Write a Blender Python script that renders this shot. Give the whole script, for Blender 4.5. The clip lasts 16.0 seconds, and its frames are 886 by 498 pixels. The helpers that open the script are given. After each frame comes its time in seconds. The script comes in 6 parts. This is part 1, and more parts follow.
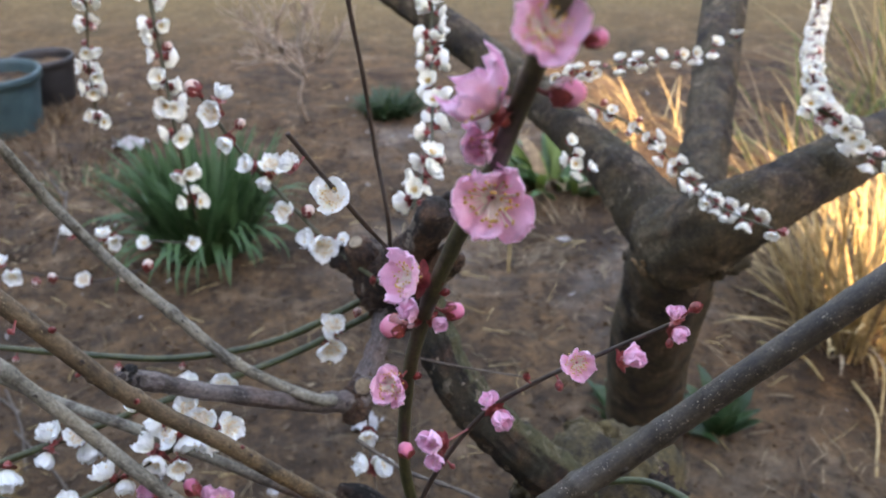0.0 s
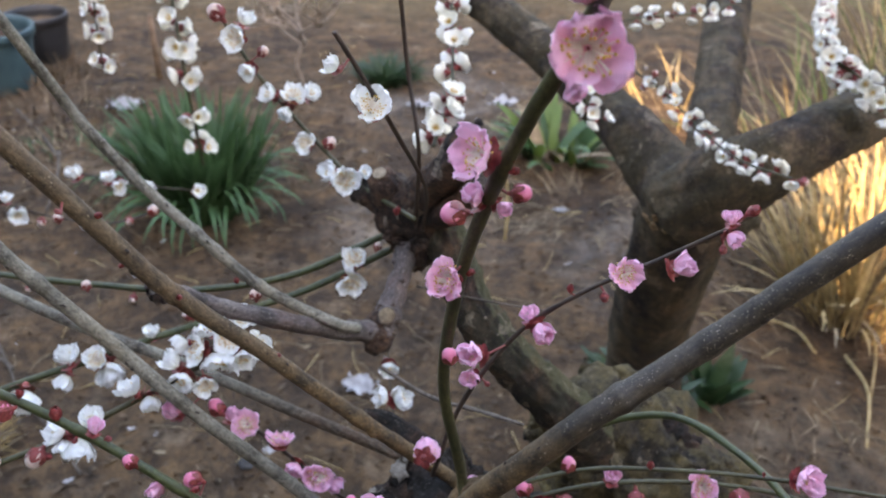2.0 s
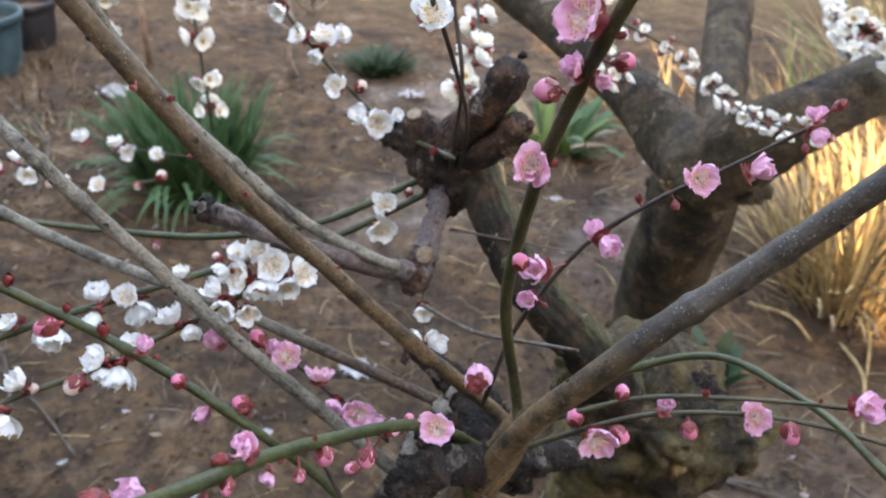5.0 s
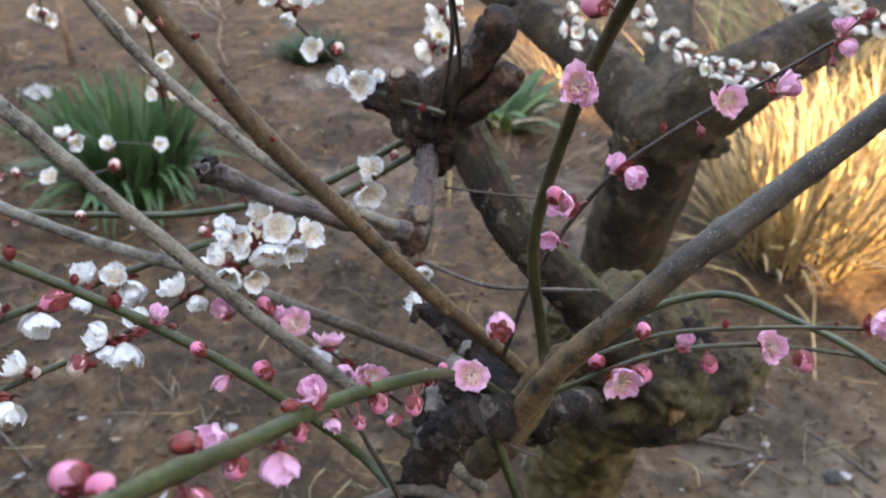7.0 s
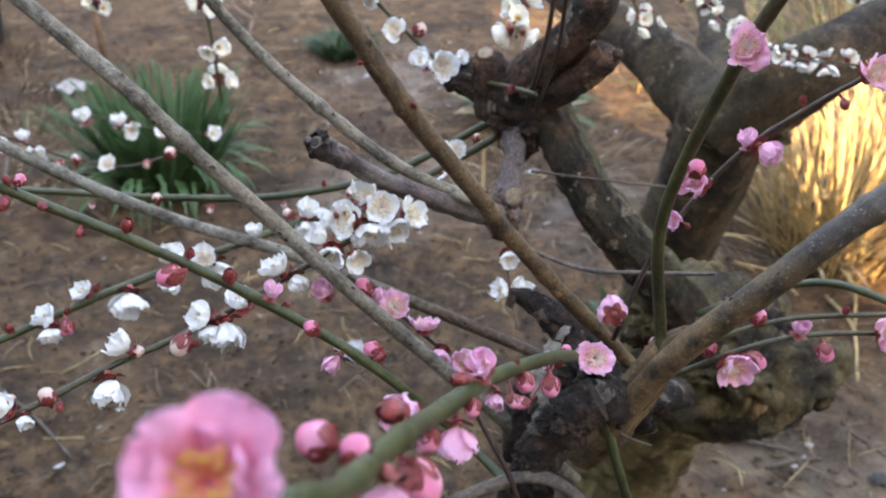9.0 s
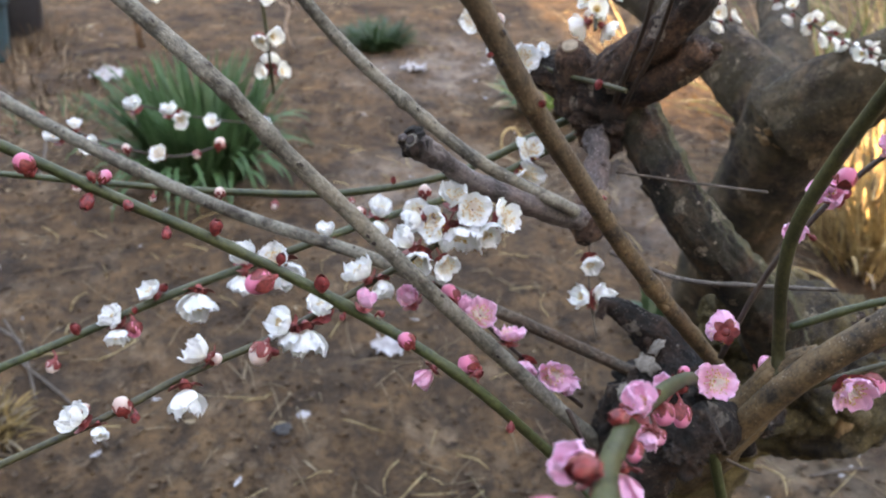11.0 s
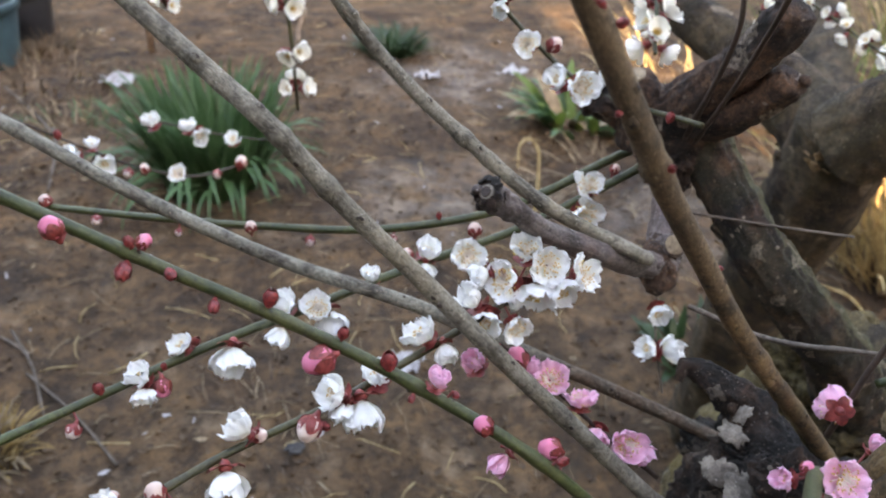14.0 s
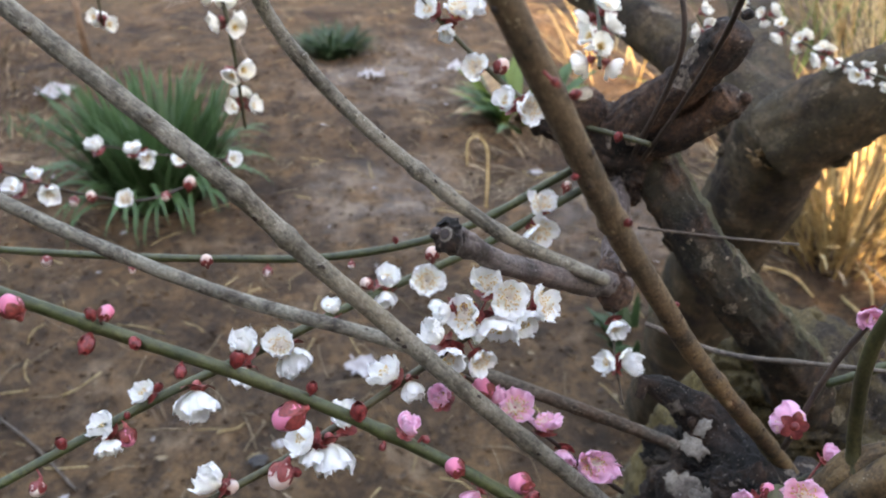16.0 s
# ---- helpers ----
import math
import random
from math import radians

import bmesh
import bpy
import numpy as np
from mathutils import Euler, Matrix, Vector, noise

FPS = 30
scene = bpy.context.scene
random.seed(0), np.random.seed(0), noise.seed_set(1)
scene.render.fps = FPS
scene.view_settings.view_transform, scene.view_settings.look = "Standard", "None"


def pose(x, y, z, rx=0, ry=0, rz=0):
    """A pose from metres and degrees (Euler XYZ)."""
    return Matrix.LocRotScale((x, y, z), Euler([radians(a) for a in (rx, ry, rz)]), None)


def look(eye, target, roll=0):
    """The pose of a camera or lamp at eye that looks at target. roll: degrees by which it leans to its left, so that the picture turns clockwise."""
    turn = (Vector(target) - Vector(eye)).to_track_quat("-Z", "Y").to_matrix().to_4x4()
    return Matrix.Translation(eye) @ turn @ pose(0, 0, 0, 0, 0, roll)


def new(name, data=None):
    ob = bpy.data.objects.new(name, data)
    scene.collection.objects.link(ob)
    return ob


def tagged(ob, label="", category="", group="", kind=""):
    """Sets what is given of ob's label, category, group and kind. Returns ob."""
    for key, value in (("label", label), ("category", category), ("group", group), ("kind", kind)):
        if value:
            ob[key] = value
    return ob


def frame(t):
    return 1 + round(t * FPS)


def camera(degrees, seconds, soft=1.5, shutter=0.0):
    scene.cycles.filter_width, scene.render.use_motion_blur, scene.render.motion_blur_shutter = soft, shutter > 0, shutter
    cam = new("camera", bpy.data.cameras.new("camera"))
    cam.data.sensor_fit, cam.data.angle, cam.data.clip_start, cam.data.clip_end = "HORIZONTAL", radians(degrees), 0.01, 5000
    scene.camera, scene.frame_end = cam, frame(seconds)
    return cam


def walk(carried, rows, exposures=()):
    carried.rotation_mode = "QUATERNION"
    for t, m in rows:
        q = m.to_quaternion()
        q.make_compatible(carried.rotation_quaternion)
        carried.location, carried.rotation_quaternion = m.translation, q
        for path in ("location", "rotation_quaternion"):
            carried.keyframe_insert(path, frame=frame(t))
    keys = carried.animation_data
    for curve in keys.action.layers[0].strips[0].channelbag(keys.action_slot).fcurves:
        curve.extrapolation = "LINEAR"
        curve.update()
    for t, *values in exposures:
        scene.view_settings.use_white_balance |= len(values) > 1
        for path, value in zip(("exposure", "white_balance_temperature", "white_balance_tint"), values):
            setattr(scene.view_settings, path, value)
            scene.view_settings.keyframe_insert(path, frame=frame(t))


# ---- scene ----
cam = camera(56.3, 16.0, soft=2.0)
# a phone's small lens, focused on the shoots
cam.data.dof.use_dof = True
cam.data.dof.focus_distance = 0.41
cam.data.dof.aperture_fstop = 15.0
METRES, EYE, TILT, LEAN, TURN = 0.42, 1.74, -30.0, 0.0, 0.0
ROWS = [
    (0.0, 0.0, 0.0, 0.0, 0.0, 0.0, -0.0),
    (0.5, -0.0092, -0.0058, -0.025, 0.05, -0.01, -0.19),
    (1.0, -0.0204, -0.0081, -0.0515, 0.11, -0.23, -0.31),
    (1.5, -0.0459, 0.0077, -0.0711, -0.0, -0.62, -0.62),
    (2.0, -0.0742, 0.0188, -0.0942, -0.76, -1.59, -1.38),
    (2.5, -0.0935, 0.0224, -0.1123, -0.67, -2.24, -1.97),
    (3.0, -0.1112, 0.0238, -0.1457, 0.02, -2.19, -2.4),
    (5.5, -0.2045, 0.0552, -0.2345, -2.8, -1.5, -0.76),
    (6.0, -0.2318, 0.0675, -0.2505, -3.93, -2.09, 0.7),
    (6.5, -0.2513, 0.0664, -0.2655, -5.49, -2.09, 1.9),
    (7.0, -0.294, 0.0812, -0.2778, -6.3, -2.41, 1.95),
    (7.5, -0.3133, 0.0915, -0.2896, -6.15, -2.55, 1.85),
    (8.0, -0.3494, 0.1034, -0.3066, -6.01, -2.53, 1.8),
    (8.5, -0.3942, 0.1225, -0.3109, -5.67, -2.33, 1.74),
    (9.0, -0.4269, 0.1333, -0.3039, -5.03, -2.43, 1.49),
    (9.5, -0.4536, 0.1433, -0.3029, -3.94, -2.64, 1.03),
    (10.0, -0.4779, 0.1615, -0.2952, -2.99, -2.95, 0.59),
    (12.5, -0.5698, 0.3304, -0.2781, -3.77, -2.65, 0.04),
    (13.0, -0.5817, 0.3516, -0.2704, -3.69, -2.44, -0.07),
    (13.5, -0.5829, 0.3518, -0.2515, -3.7, -2.42, -0.24),
    (14.0, -0.5949, 0.3619, -0.2225, -2.87, -2.62, -0.18),
    (14.5, -0.5945, 0.3578, -0.1989, -3.12, -2.51, -0.02),
    (15.0, -0.6087, 0.3474, -0.1768, -2.51, -2.39, 0.27),
    (15.5, -0.6159, 0.3565, -0.1634, -3.87, -3.0, 1.28),
    (16.0, -0.6042, 0.3549, -0.165, -6.3, -3.17, 2.53),
]
walk(cam, [(t, pose(0, 0, EYE, TILT, LEAN, TURN) @ pose(METRES * x, METRES * y, METRES * z, 90 + pitch, roll, yaw)) for t, x, y, z, yaw, pitch, roll in ROWS],
     exposures=[(0.0, 3.43, 8900.0, 21.0), (1.5, 3.45, 8950.0, 21.0), (2.5, 3.43, 9000.0, 21.0), (3.0, 3.85, 9150.0, 21.0), (5.5, 3.69, 9400.0, 21.0), (8.0, 3.68, 9250.0, 21.0), (10.0, 3.77, 9450.0, 21.0), (12.5, 3.71, 9750.0, 21.0), (13.0, 3.55, 9750.0, 21.0), (13.5, 3.64, 9750.0, 21.0), (14.5, 3.69, 9750.0, 21.0), (16.0, 3.69, 9750.0, 21.0)])

# ---- sky and sun: low evening sun behind the camera, the tree shaded by added unseen blocks ----
SUN_ELEVATION, SUN_TO = 25.0, Vector((-0.20, 0.980, 0.0))
world = bpy.data.worlds.new("sky")
scene.world = world
world.use_nodes = True
wn = world.node_tree
sky = wn.nodes.new("ShaderNodeTexSky")
sky.sky_type = "NISHITA"
sky.sun_disc = False
sky.sun_elevation = radians(SUN_ELEVATION)
sky.sun_rotation = math.atan2(-SUN_TO.x, -SUN_TO.y)
wn.nodes["Background"].inputs["Strength"].default_value = 0.15
wn.links.new(sky.outputs[0], wn.nodes["Background"].inputs["Color"])
sun = new("sun", bpy.data.lights.new("sun", "SUN"))
sun.data.energy, sun.data.angle, sun.data.color = 1.75, radians(1.0), (1.0, 0.80, 0.52)
sun_way = Vector((SUN_TO.x, SUN_TO.y, -math.tan(radians(SUN_ELEVATION)) * SUN_TO.length))
sun.matrix_world = look((0, 0, 8), Vector((0, 0, 8)) + sun_way)

# ---- materials ----


def material(name, rough=0.7):
    m = bpy.data.materials.new(name)
    m.use_nodes = True
    m.node_tree.nodes["Principled BSDF"].inputs["Roughness"].default_value = rough
    return m, m.node_tree, m.node_tree.nodes["Principled BSDF"]


def coords(nt, kind="Object", scale=(1, 1, 1)):
    c = nt.nodes.new("ShaderNodeTexCoord")
    mp = nt.nodes.new("ShaderNodeMapping")
    mp.inputs["Scale"].default_value = scale
    nt.links.new(c.outputs[kind], mp.inputs[0])
    return mp.outputs[0]


def noise_tex(nt, at, scale, detail=5.0, rough=0.6):
    n = nt.nodes.new("ShaderNodeTexNoise")
    n.inputs["Scale"].default_value = scale
    n.inputs["Detail"].default_value = detail
    n.inputs["Roughness"].default_value = rough
    nt.links.new(at, n.inputs["Vector"])
    return n.outputs["Fac"]


def ramp(nt, fac, stops):
    r = nt.nodes.new("ShaderNodeValToRGB")
    e = r.color_ramp.elements
    while len(e) < len(stops):
        e.new(0.5)
    for el, (p, c) in zip(e, stops):
        el.position, el.color = p, (*c, 1)
    nt.links.new(fac, r.inputs[0])
    return r.outputs[0]


def mix(nt, fac, a, b, mode="MIX"):
    n = nt.nodes.new("ShaderNodeMix")
    n.data_type, n.blend_type = "RGBA", mode
    for socket, value in ((n.inputs[0], fac), (n.inputs[6], a), (n.inputs[7], b)):
        if hasattr(value, "links"):
            nt.links.new(value, socket)
        else:
            socket.default_value = value if isinstance(value, float) else (*value, 1)
    return n.outputs[2]


def bump(nt, bsdf, height, strength, distance):
    b = nt.nodes.new("ShaderNodeBump")
    b.inputs["Strength"].default_value = strength
    b.inputs["Distance"].default_value = distance
    nt.links.new(height, b.inputs["Height"])
    nt.links.new(b.outputs[0], bsdf.inputs["Normal"])


def spots(nt, at, scale, near, far, show, keep=0.0):
    """Specks, one to a cell; keep: the share of the cells that stay empty."""
    v = nt.nodes.new("ShaderNodeTexVoronoi")
    v.inputs["Scale"].default_value = scale
    nt.links.new(at, v.inputs["Vector"])
    dots = ramp(nt, v.outputs["Distance"], [(near, (show,) * 3), (far, (0, 0, 0))])
    if keep:
        dots = mix(nt, 1.0, dots, ramp(nt, v.outputs["Color"], [(keep, (0, 0, 0)), (keep + 0.15, (1, 1, 1))]), "MULTIPLY")
    return dots


def warped(nt, at, scale, amount):
    n = nt.nodes.new("ShaderNodeTexNoise")
    n.inputs["Scale"].default_value = scale
    n.inputs["Detail"].default_value = 4
    nt.links.new(at, n.inputs["Vector"])
    add = nt.nodes.new("ShaderNodeVectorMath")
    add.operation = "MULTIPLY_ADD"
    add.inputs[1].default_value = (amount,) * 3
    nt.links.new(n.outputs["Color"], add.inputs[0])
    nt.links.new(at, add.inputs[2])
    return add.outputs[0]


def bark(name, dark, light, fleck, scale, warm=None, rough=0.75, relief=0.0016, show=0.8, age=None, wrinkle=0.75):
    """Young bark: grey and warm stretches, mottling, pale pores and dark specks."""
    m, nt, b = material(name, rough)
    at = coords(nt)
    dark, light, warm, fleck = (tuple(c * 0.76 for c in colour) for colour in (dark, light, warm or light, fleck))
    stretch = noise_tex(nt, at, 13, 3)
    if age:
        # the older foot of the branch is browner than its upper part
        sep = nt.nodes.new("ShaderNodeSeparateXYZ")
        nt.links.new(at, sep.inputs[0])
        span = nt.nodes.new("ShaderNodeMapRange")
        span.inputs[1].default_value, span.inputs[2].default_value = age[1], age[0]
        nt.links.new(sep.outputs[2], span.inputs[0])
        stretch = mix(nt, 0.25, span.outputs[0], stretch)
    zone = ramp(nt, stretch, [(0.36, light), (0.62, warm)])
    coarse = noise_tex(nt, at, scale * 0.22, 5, 0.65)
    col = mix(nt, ramp(nt, coarse, [(0.36, (0, 0, 0)), (0.58, (1, 1, 1))]), dark, zone)
    fine = noise_tex(nt, at, scale * 1.7, 7, 0.7)
    col = mix(nt, 0.8, col, ramp(nt, fine, [(0.34, (0.32, 0.30, 0.28)), (0.60, (1.0, 1.0, 1.0))]), "MULTIPLY")
    # fine wrinkles along the branch, a few cross bands
    grain = noise_tex(nt, coords(nt, "UV", (1500, 240, 1)), 1.0, 5, 0.68)
    col = mix(nt, wrinkle, col, ramp(nt, grain, [(0.36, (0.36, 0.34, 0.32)), (0.50, (0.86, 0.85, 0.84)), (0.62, (1, 1, 1))]), "MULTIPLY")
    # silvery sheen painted into the base colour as pale streaks
    sheen = ramp(nt, noise_tex(nt, coords(nt, "UV", (420, 130, 1)), 1.0, 6, 0.75), [(0.50, (0, 0, 0)), (0.66, (0.6 * wrinkle,) * 3)])
    col = mix(nt, sheen, col, tuple(0.5 * a + 0.5 * f for a, f in zip(light, fleck)))
    patchy = ramp(nt, noise_tex(nt, at, scale * 0.3, 3), [(0.44, (0.05, 0.05, 0.05)), (0.60, (1, 1, 1))])
    pores = mix(nt, 1.0, spots(nt, warped(nt, at, scale * 3, 0.0022), scale * 2.1, 0.13, 0.30, show, 0.45), patchy, "MULTIPLY")
    col = mix(nt, pores, col, fleck)
    col = mix(nt, spots(nt, warped(nt, at, scale, 0.003), scale * 0.62, 0.10, 0.19, 0.75, 0.4), col, tuple(c * 0.35 for c in dark))
    nt.links.new(col, b.inputs["Base Color"])
    bump(nt, b, mix(nt, 0.3, mix(nt, 0.3, mix(nt, 0.4, fine, coarse), grain), pores), 1.0, relief)
    return m


def old_bark(name, dark, mid, light, pale, scale, flakes, moss=0.0, relief=0.006, tuft=((0.058, 0.043, 0.014), (0.27, 0.198, 0.068)), side=None):
    """Old wood: dark furrows, crevice shade painted in, red-brown scales, grey flakes and pale specks, moss in patches.
    """
    m, nt, b = material(name, 0.9)
    dark, mid, light = (tuple(c * 0.76 for c in colour) for colour in (dark, mid, light))
    at = coords(nt)
    big = noise_tex(nt, at, scale * 0.35, 5, 0.65)
    fine = noise_tex(nt, at, scale * 3.2, 8, 0.72)
    col = ramp(nt, big, [(0.34, dark), (0.48, mid), (0.64, light)])
    # crevice shade put into the colour: it darkens where the bump is low
    col = mix(nt, 0.85, col, ramp(nt, fine, [(0.38, (0.12, 0.11, 0.10)), (0.60, (1.0, 1.0, 1.0))]), "MULTIPLY")
    mottle = noise_tex(nt, warped(nt, at, 60, 0.012), 42, 6, 0.7)
    col = mix(nt, 0.85, col, ramp(nt, mottle, [(0.40, (0.22, 0.19, 0.17)), (0.50, (0.75, 0.72, 0.70)), (0.60, (1.15, 1.12, 1.08))]), "MULTIPLY")
    bent = warped(nt, at, scale * 1.2, 0.7 / scale)
    cells = nt.nodes.new("ShaderNodeTexVoronoi")
    cells.inputs["Scale"].default_value = scale * 0.9
    nt.links.new(bent, cells.inputs["Vector"])
    flake = ramp(nt, cells.outputs["Color"], [(flakes, (0, 0, 0)), (flakes + 0.05, (0.8, 0.8, 0.8))])
    worn = ramp(nt, fine, [(0.40, (0.1, 0.1, 0.1)), (0.56, (1, 1, 1))])
    col = mix(nt, mix(nt, 1.0, flake, worn, "MULTIPLY"), col, pale)
    if moss:
        where = noise_tex(nt, at, scale * 0.22, 7, 0.7)
        green = ramp(nt, noise_tex(nt, at, scale * 5, 6, 0.75), [(0.35, tuft[0]), (0.65, tuft[1])])
        cover = ramp(nt, where, [(0.40, (0, 0, 0)), (0.55, (moss,) * 3)])
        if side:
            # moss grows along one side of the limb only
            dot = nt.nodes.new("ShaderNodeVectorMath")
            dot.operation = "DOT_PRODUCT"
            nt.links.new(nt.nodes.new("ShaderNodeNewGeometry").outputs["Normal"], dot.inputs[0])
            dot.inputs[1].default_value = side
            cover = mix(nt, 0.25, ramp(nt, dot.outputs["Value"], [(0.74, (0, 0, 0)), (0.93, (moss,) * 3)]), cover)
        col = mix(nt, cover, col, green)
    col = mix(nt, spots(nt, at, scale * 3.4, 0.09, 0.18, 0.42), col, pale)
    col = mix(nt, spots(nt, warped(nt, at, 160, 0.006), 125, 0.09, 0.20, 0.55, 0.5), col, tuple(min(1.0, c * 1.25) for c in pale))
    nt.links.new(col, b.inputs["Base Color"])
    bump(nt, b, mix(nt, 0.35, fine, flake), 1.0, relief)
    return m


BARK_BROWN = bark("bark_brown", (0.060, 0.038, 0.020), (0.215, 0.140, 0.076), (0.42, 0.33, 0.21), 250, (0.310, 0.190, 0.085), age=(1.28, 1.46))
BARK_GREY = bark("bark_grey", (0.092, 0.080, 0.058), (0.375, 0.355, 0.290), (0.56, 0.53, 0.43), 240, (0.345, 0.295, 0.21))
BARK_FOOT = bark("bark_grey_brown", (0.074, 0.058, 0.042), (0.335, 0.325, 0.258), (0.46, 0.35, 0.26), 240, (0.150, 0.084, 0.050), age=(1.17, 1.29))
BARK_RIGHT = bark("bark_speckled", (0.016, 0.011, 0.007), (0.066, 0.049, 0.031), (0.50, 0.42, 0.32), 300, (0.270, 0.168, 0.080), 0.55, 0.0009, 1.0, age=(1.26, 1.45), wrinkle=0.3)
BARK_STUB = bark("bark_purplish", (0.055, 0.040, 0.038), (0.235, 0.195, 0.185), (0.42, 0.36, 0.33), 190, (0.19, 0.125, 0.105), relief=0.002)
BARK_OLD = old_bark("bark_old", (0.014, 0.008, 0.006), (0.085, 0.043, 0.026), (0.23, 0.118, 0.066), (0.28, 0.22, 0.17), 90, 0.80)
BARK_ROT = old_bark("bark_rotten", (0.005, 0.004, 0.003), (0.026, 0.016, 0.011), (0.125, 0.062, 0.034), (0.26, 0.215, 0.175), 80, 0.78, relief=0.010)
BARK_MOSS = old_bark("bark_mossy", (0.008, 0.006, 0.004), (0.046, 0.032, 0.017), (0.130, 0.092, 0.046), (0.22, 0.18, 0.125), 75, 0.84, 0.50)
BARK_COLUMN = old_bark("bark_mossy_pale", (0.052, 0.040, 0.017), (0.195, 0.150, 0.068), (0.38, 0.31, 0.155), (0.32, 0.27, 0.19), 60, 0.84, 0.7)
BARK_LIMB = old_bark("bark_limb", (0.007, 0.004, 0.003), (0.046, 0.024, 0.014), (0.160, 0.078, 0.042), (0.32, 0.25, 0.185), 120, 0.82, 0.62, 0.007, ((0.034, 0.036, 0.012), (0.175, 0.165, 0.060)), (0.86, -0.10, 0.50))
BARK_TRUNK = old_bark("bark_trunk", (0.010, 0.006, 0.004), (0.062, 0.038, 0.023), (0.205, 0.134, 0.080), (0.25, 0.19, 0.13), 46, 0.86, 0.20, 0.009)
GREEN_SHOOT = bark("green_shoot", (0.032, 0.055, 0.016), (0.078, 0.112, 0.032), (0.17, 0.16, 0.07), 220, (0.098, 0.108, 0.034), 0.5, 0.0004, 0.4)
OLIVE_SHOOT = bark("olive_shoot", (0.032, 0.037, 0.011), (0.098, 0.104, 0.034), (0.17, 0.15, 0.07), 220, (0.092, 0.080, 0.030), 0.5, 0.0004, 0.4)
DARK_TWIG = bark("dark_twig", (0.035, 0.020, 0.014), (0.090, 0.054, 0.038), (0.12, 0.08, 0.06), 260, None, 0.6, 0.0004, 0.4)
PALE_TWIG = bark("pale_twig", (0.085, 0.064, 0.050), (0.25, 0.205, 0.165), (0.32, 0.28, 0.22), 240, (0.19, 0.14, 0.10))
CUT_WOOD = bark("cut_wood", (0.19, 0.125, 0.07), (0.42, 0.32, 0.21), (0.2, 0.13, 0.08), 140)
FLAKE = bark("flake_grey", (0.075, 0.060, 0.050), (0.42, 0.37, 0.31), (0.40, 0.36, 0.31), 200, (0.26, 0.215, 0.17), 0.9, 0.002)
DRY_LEAF = bark("dry_leaf_tan", (0.16, 0.085, 0.04), (0.42, 0.26, 0.12), (0.5, 0.36, 0.2), 120, None, 0.8, 0.001, 0.3)
KNOT = bark("bud_scar", (0.012, 0.007, 0.005), (0.060, 0.034, 0.024), (0.08, 0.05, 0.04), 300, None, 0.7, 0.0004, 0.2)


def thin_skin(name, base, edge, through_light, amount, vein=0.0, rough=0.55, velvet=0.0):
    """Petal or leaf: colour runs from the base to the rim, veins run outwards, light comes through."""
    m, nt, b = material(name, rough)
    b.inputs["Sheen Weight"].default_value = velvet
    sep = nt.nodes.new("ShaderNodeSeparateXYZ")
    at = coords(nt)
    nt.links.new(at, sep.inputs[0])
    col = ramp(nt, sep.outputs[0], [(0.05, base), (0.42, edge)])
    streak = noise_tex(nt, coords(nt, "Object", (3, 46, 46)), 1.0, 3)
    col = mix(nt, ramp(nt, streak, [(0.35, (vein,) * 3), (0.65, (0, 0, 0))]), col, through_light)
    info = nt.nodes.new("ShaderNodeObjectInfo")
    col = mix(nt, ramp(nt, info.outputs["Random"], [(0.0, (0.22,) * 3), (1.0, (0, 0, 0))]), col, through_light)
    nt.links.new(col, b.inputs["Base Color"])
    bump(nt, b, streak, 0.35, 0.02)
    tr = nt.nodes.new("ShaderNodeBsdfTranslucent")
    nt.links.new(col, tr.inputs[0])
    ms = nt.nodes.new("ShaderNodeMixShader")
    ms.inputs[0].default_value = amount
    nt.links.new(b.outputs[0], ms.inputs[1])
    nt.links.new(tr.outputs[0], ms.inputs[2])
    nt.links.new(ms.outputs[0], nt.nodes["Material Output"].inputs["Surface"])
    return m


PETAL_PINK = thin_skin("petal_pink", (0.93, 0.38, 0.47), (0.98, 0.58, 0.78), (0.94, 0.38, 0.62), 0.22, 0.36, 0.5, 0.5)
PETAL_ROSE = thin_skin("petal_rose", (0.90, 0.18, 0.22), (0.96, 0.46, 0.70), (0.93, 0.32, 0.54), 0.24, 0.40, 0.5, 0.4)
PETAL_BUD = thin_skin("petal_bud_pink", (0.88, 0.24, 0.38), (0.96, 0.48, 0.62), (0.86, 0.24, 0.40), 0.2, 0.35, 0.42)
PETAL_WHITE = thin_skin("petal_white", (0.92, 0.92, 0.78), (0.945, 0.975, 0.98), (0.91, 0.94, 0.95), 0.16, 0.10, 0.5, 0.5)
PETAL_FAR = thin_skin("petal_white_small", (0.93, 0.90, 0.78), (0.94, 0.955, 0.945), (0.91, 0.91, 0.88), 0.16, 0.15, 0.5, 0.5)
PETAL_CREAM = thin_skin("petal_bud_white", (0.80, 0.60, 0.52), (0.86, 0.78, 0.72), (0.80, 0.62, 0.56), 0.25, 0.3)


def plain(name, dark, light, scale, rough=0.6, relief=0.0):
    m, nt, b = material(name, rough)
    f = noise_tex(nt, coords(nt), scale, 5)
    nt.links.new(ramp(nt, f, [(0.35, dark), (0.68, light)]), b.inputs["Base Color"])
    if relief:
        bump(nt, b, f, 0.6, relief)
    return m


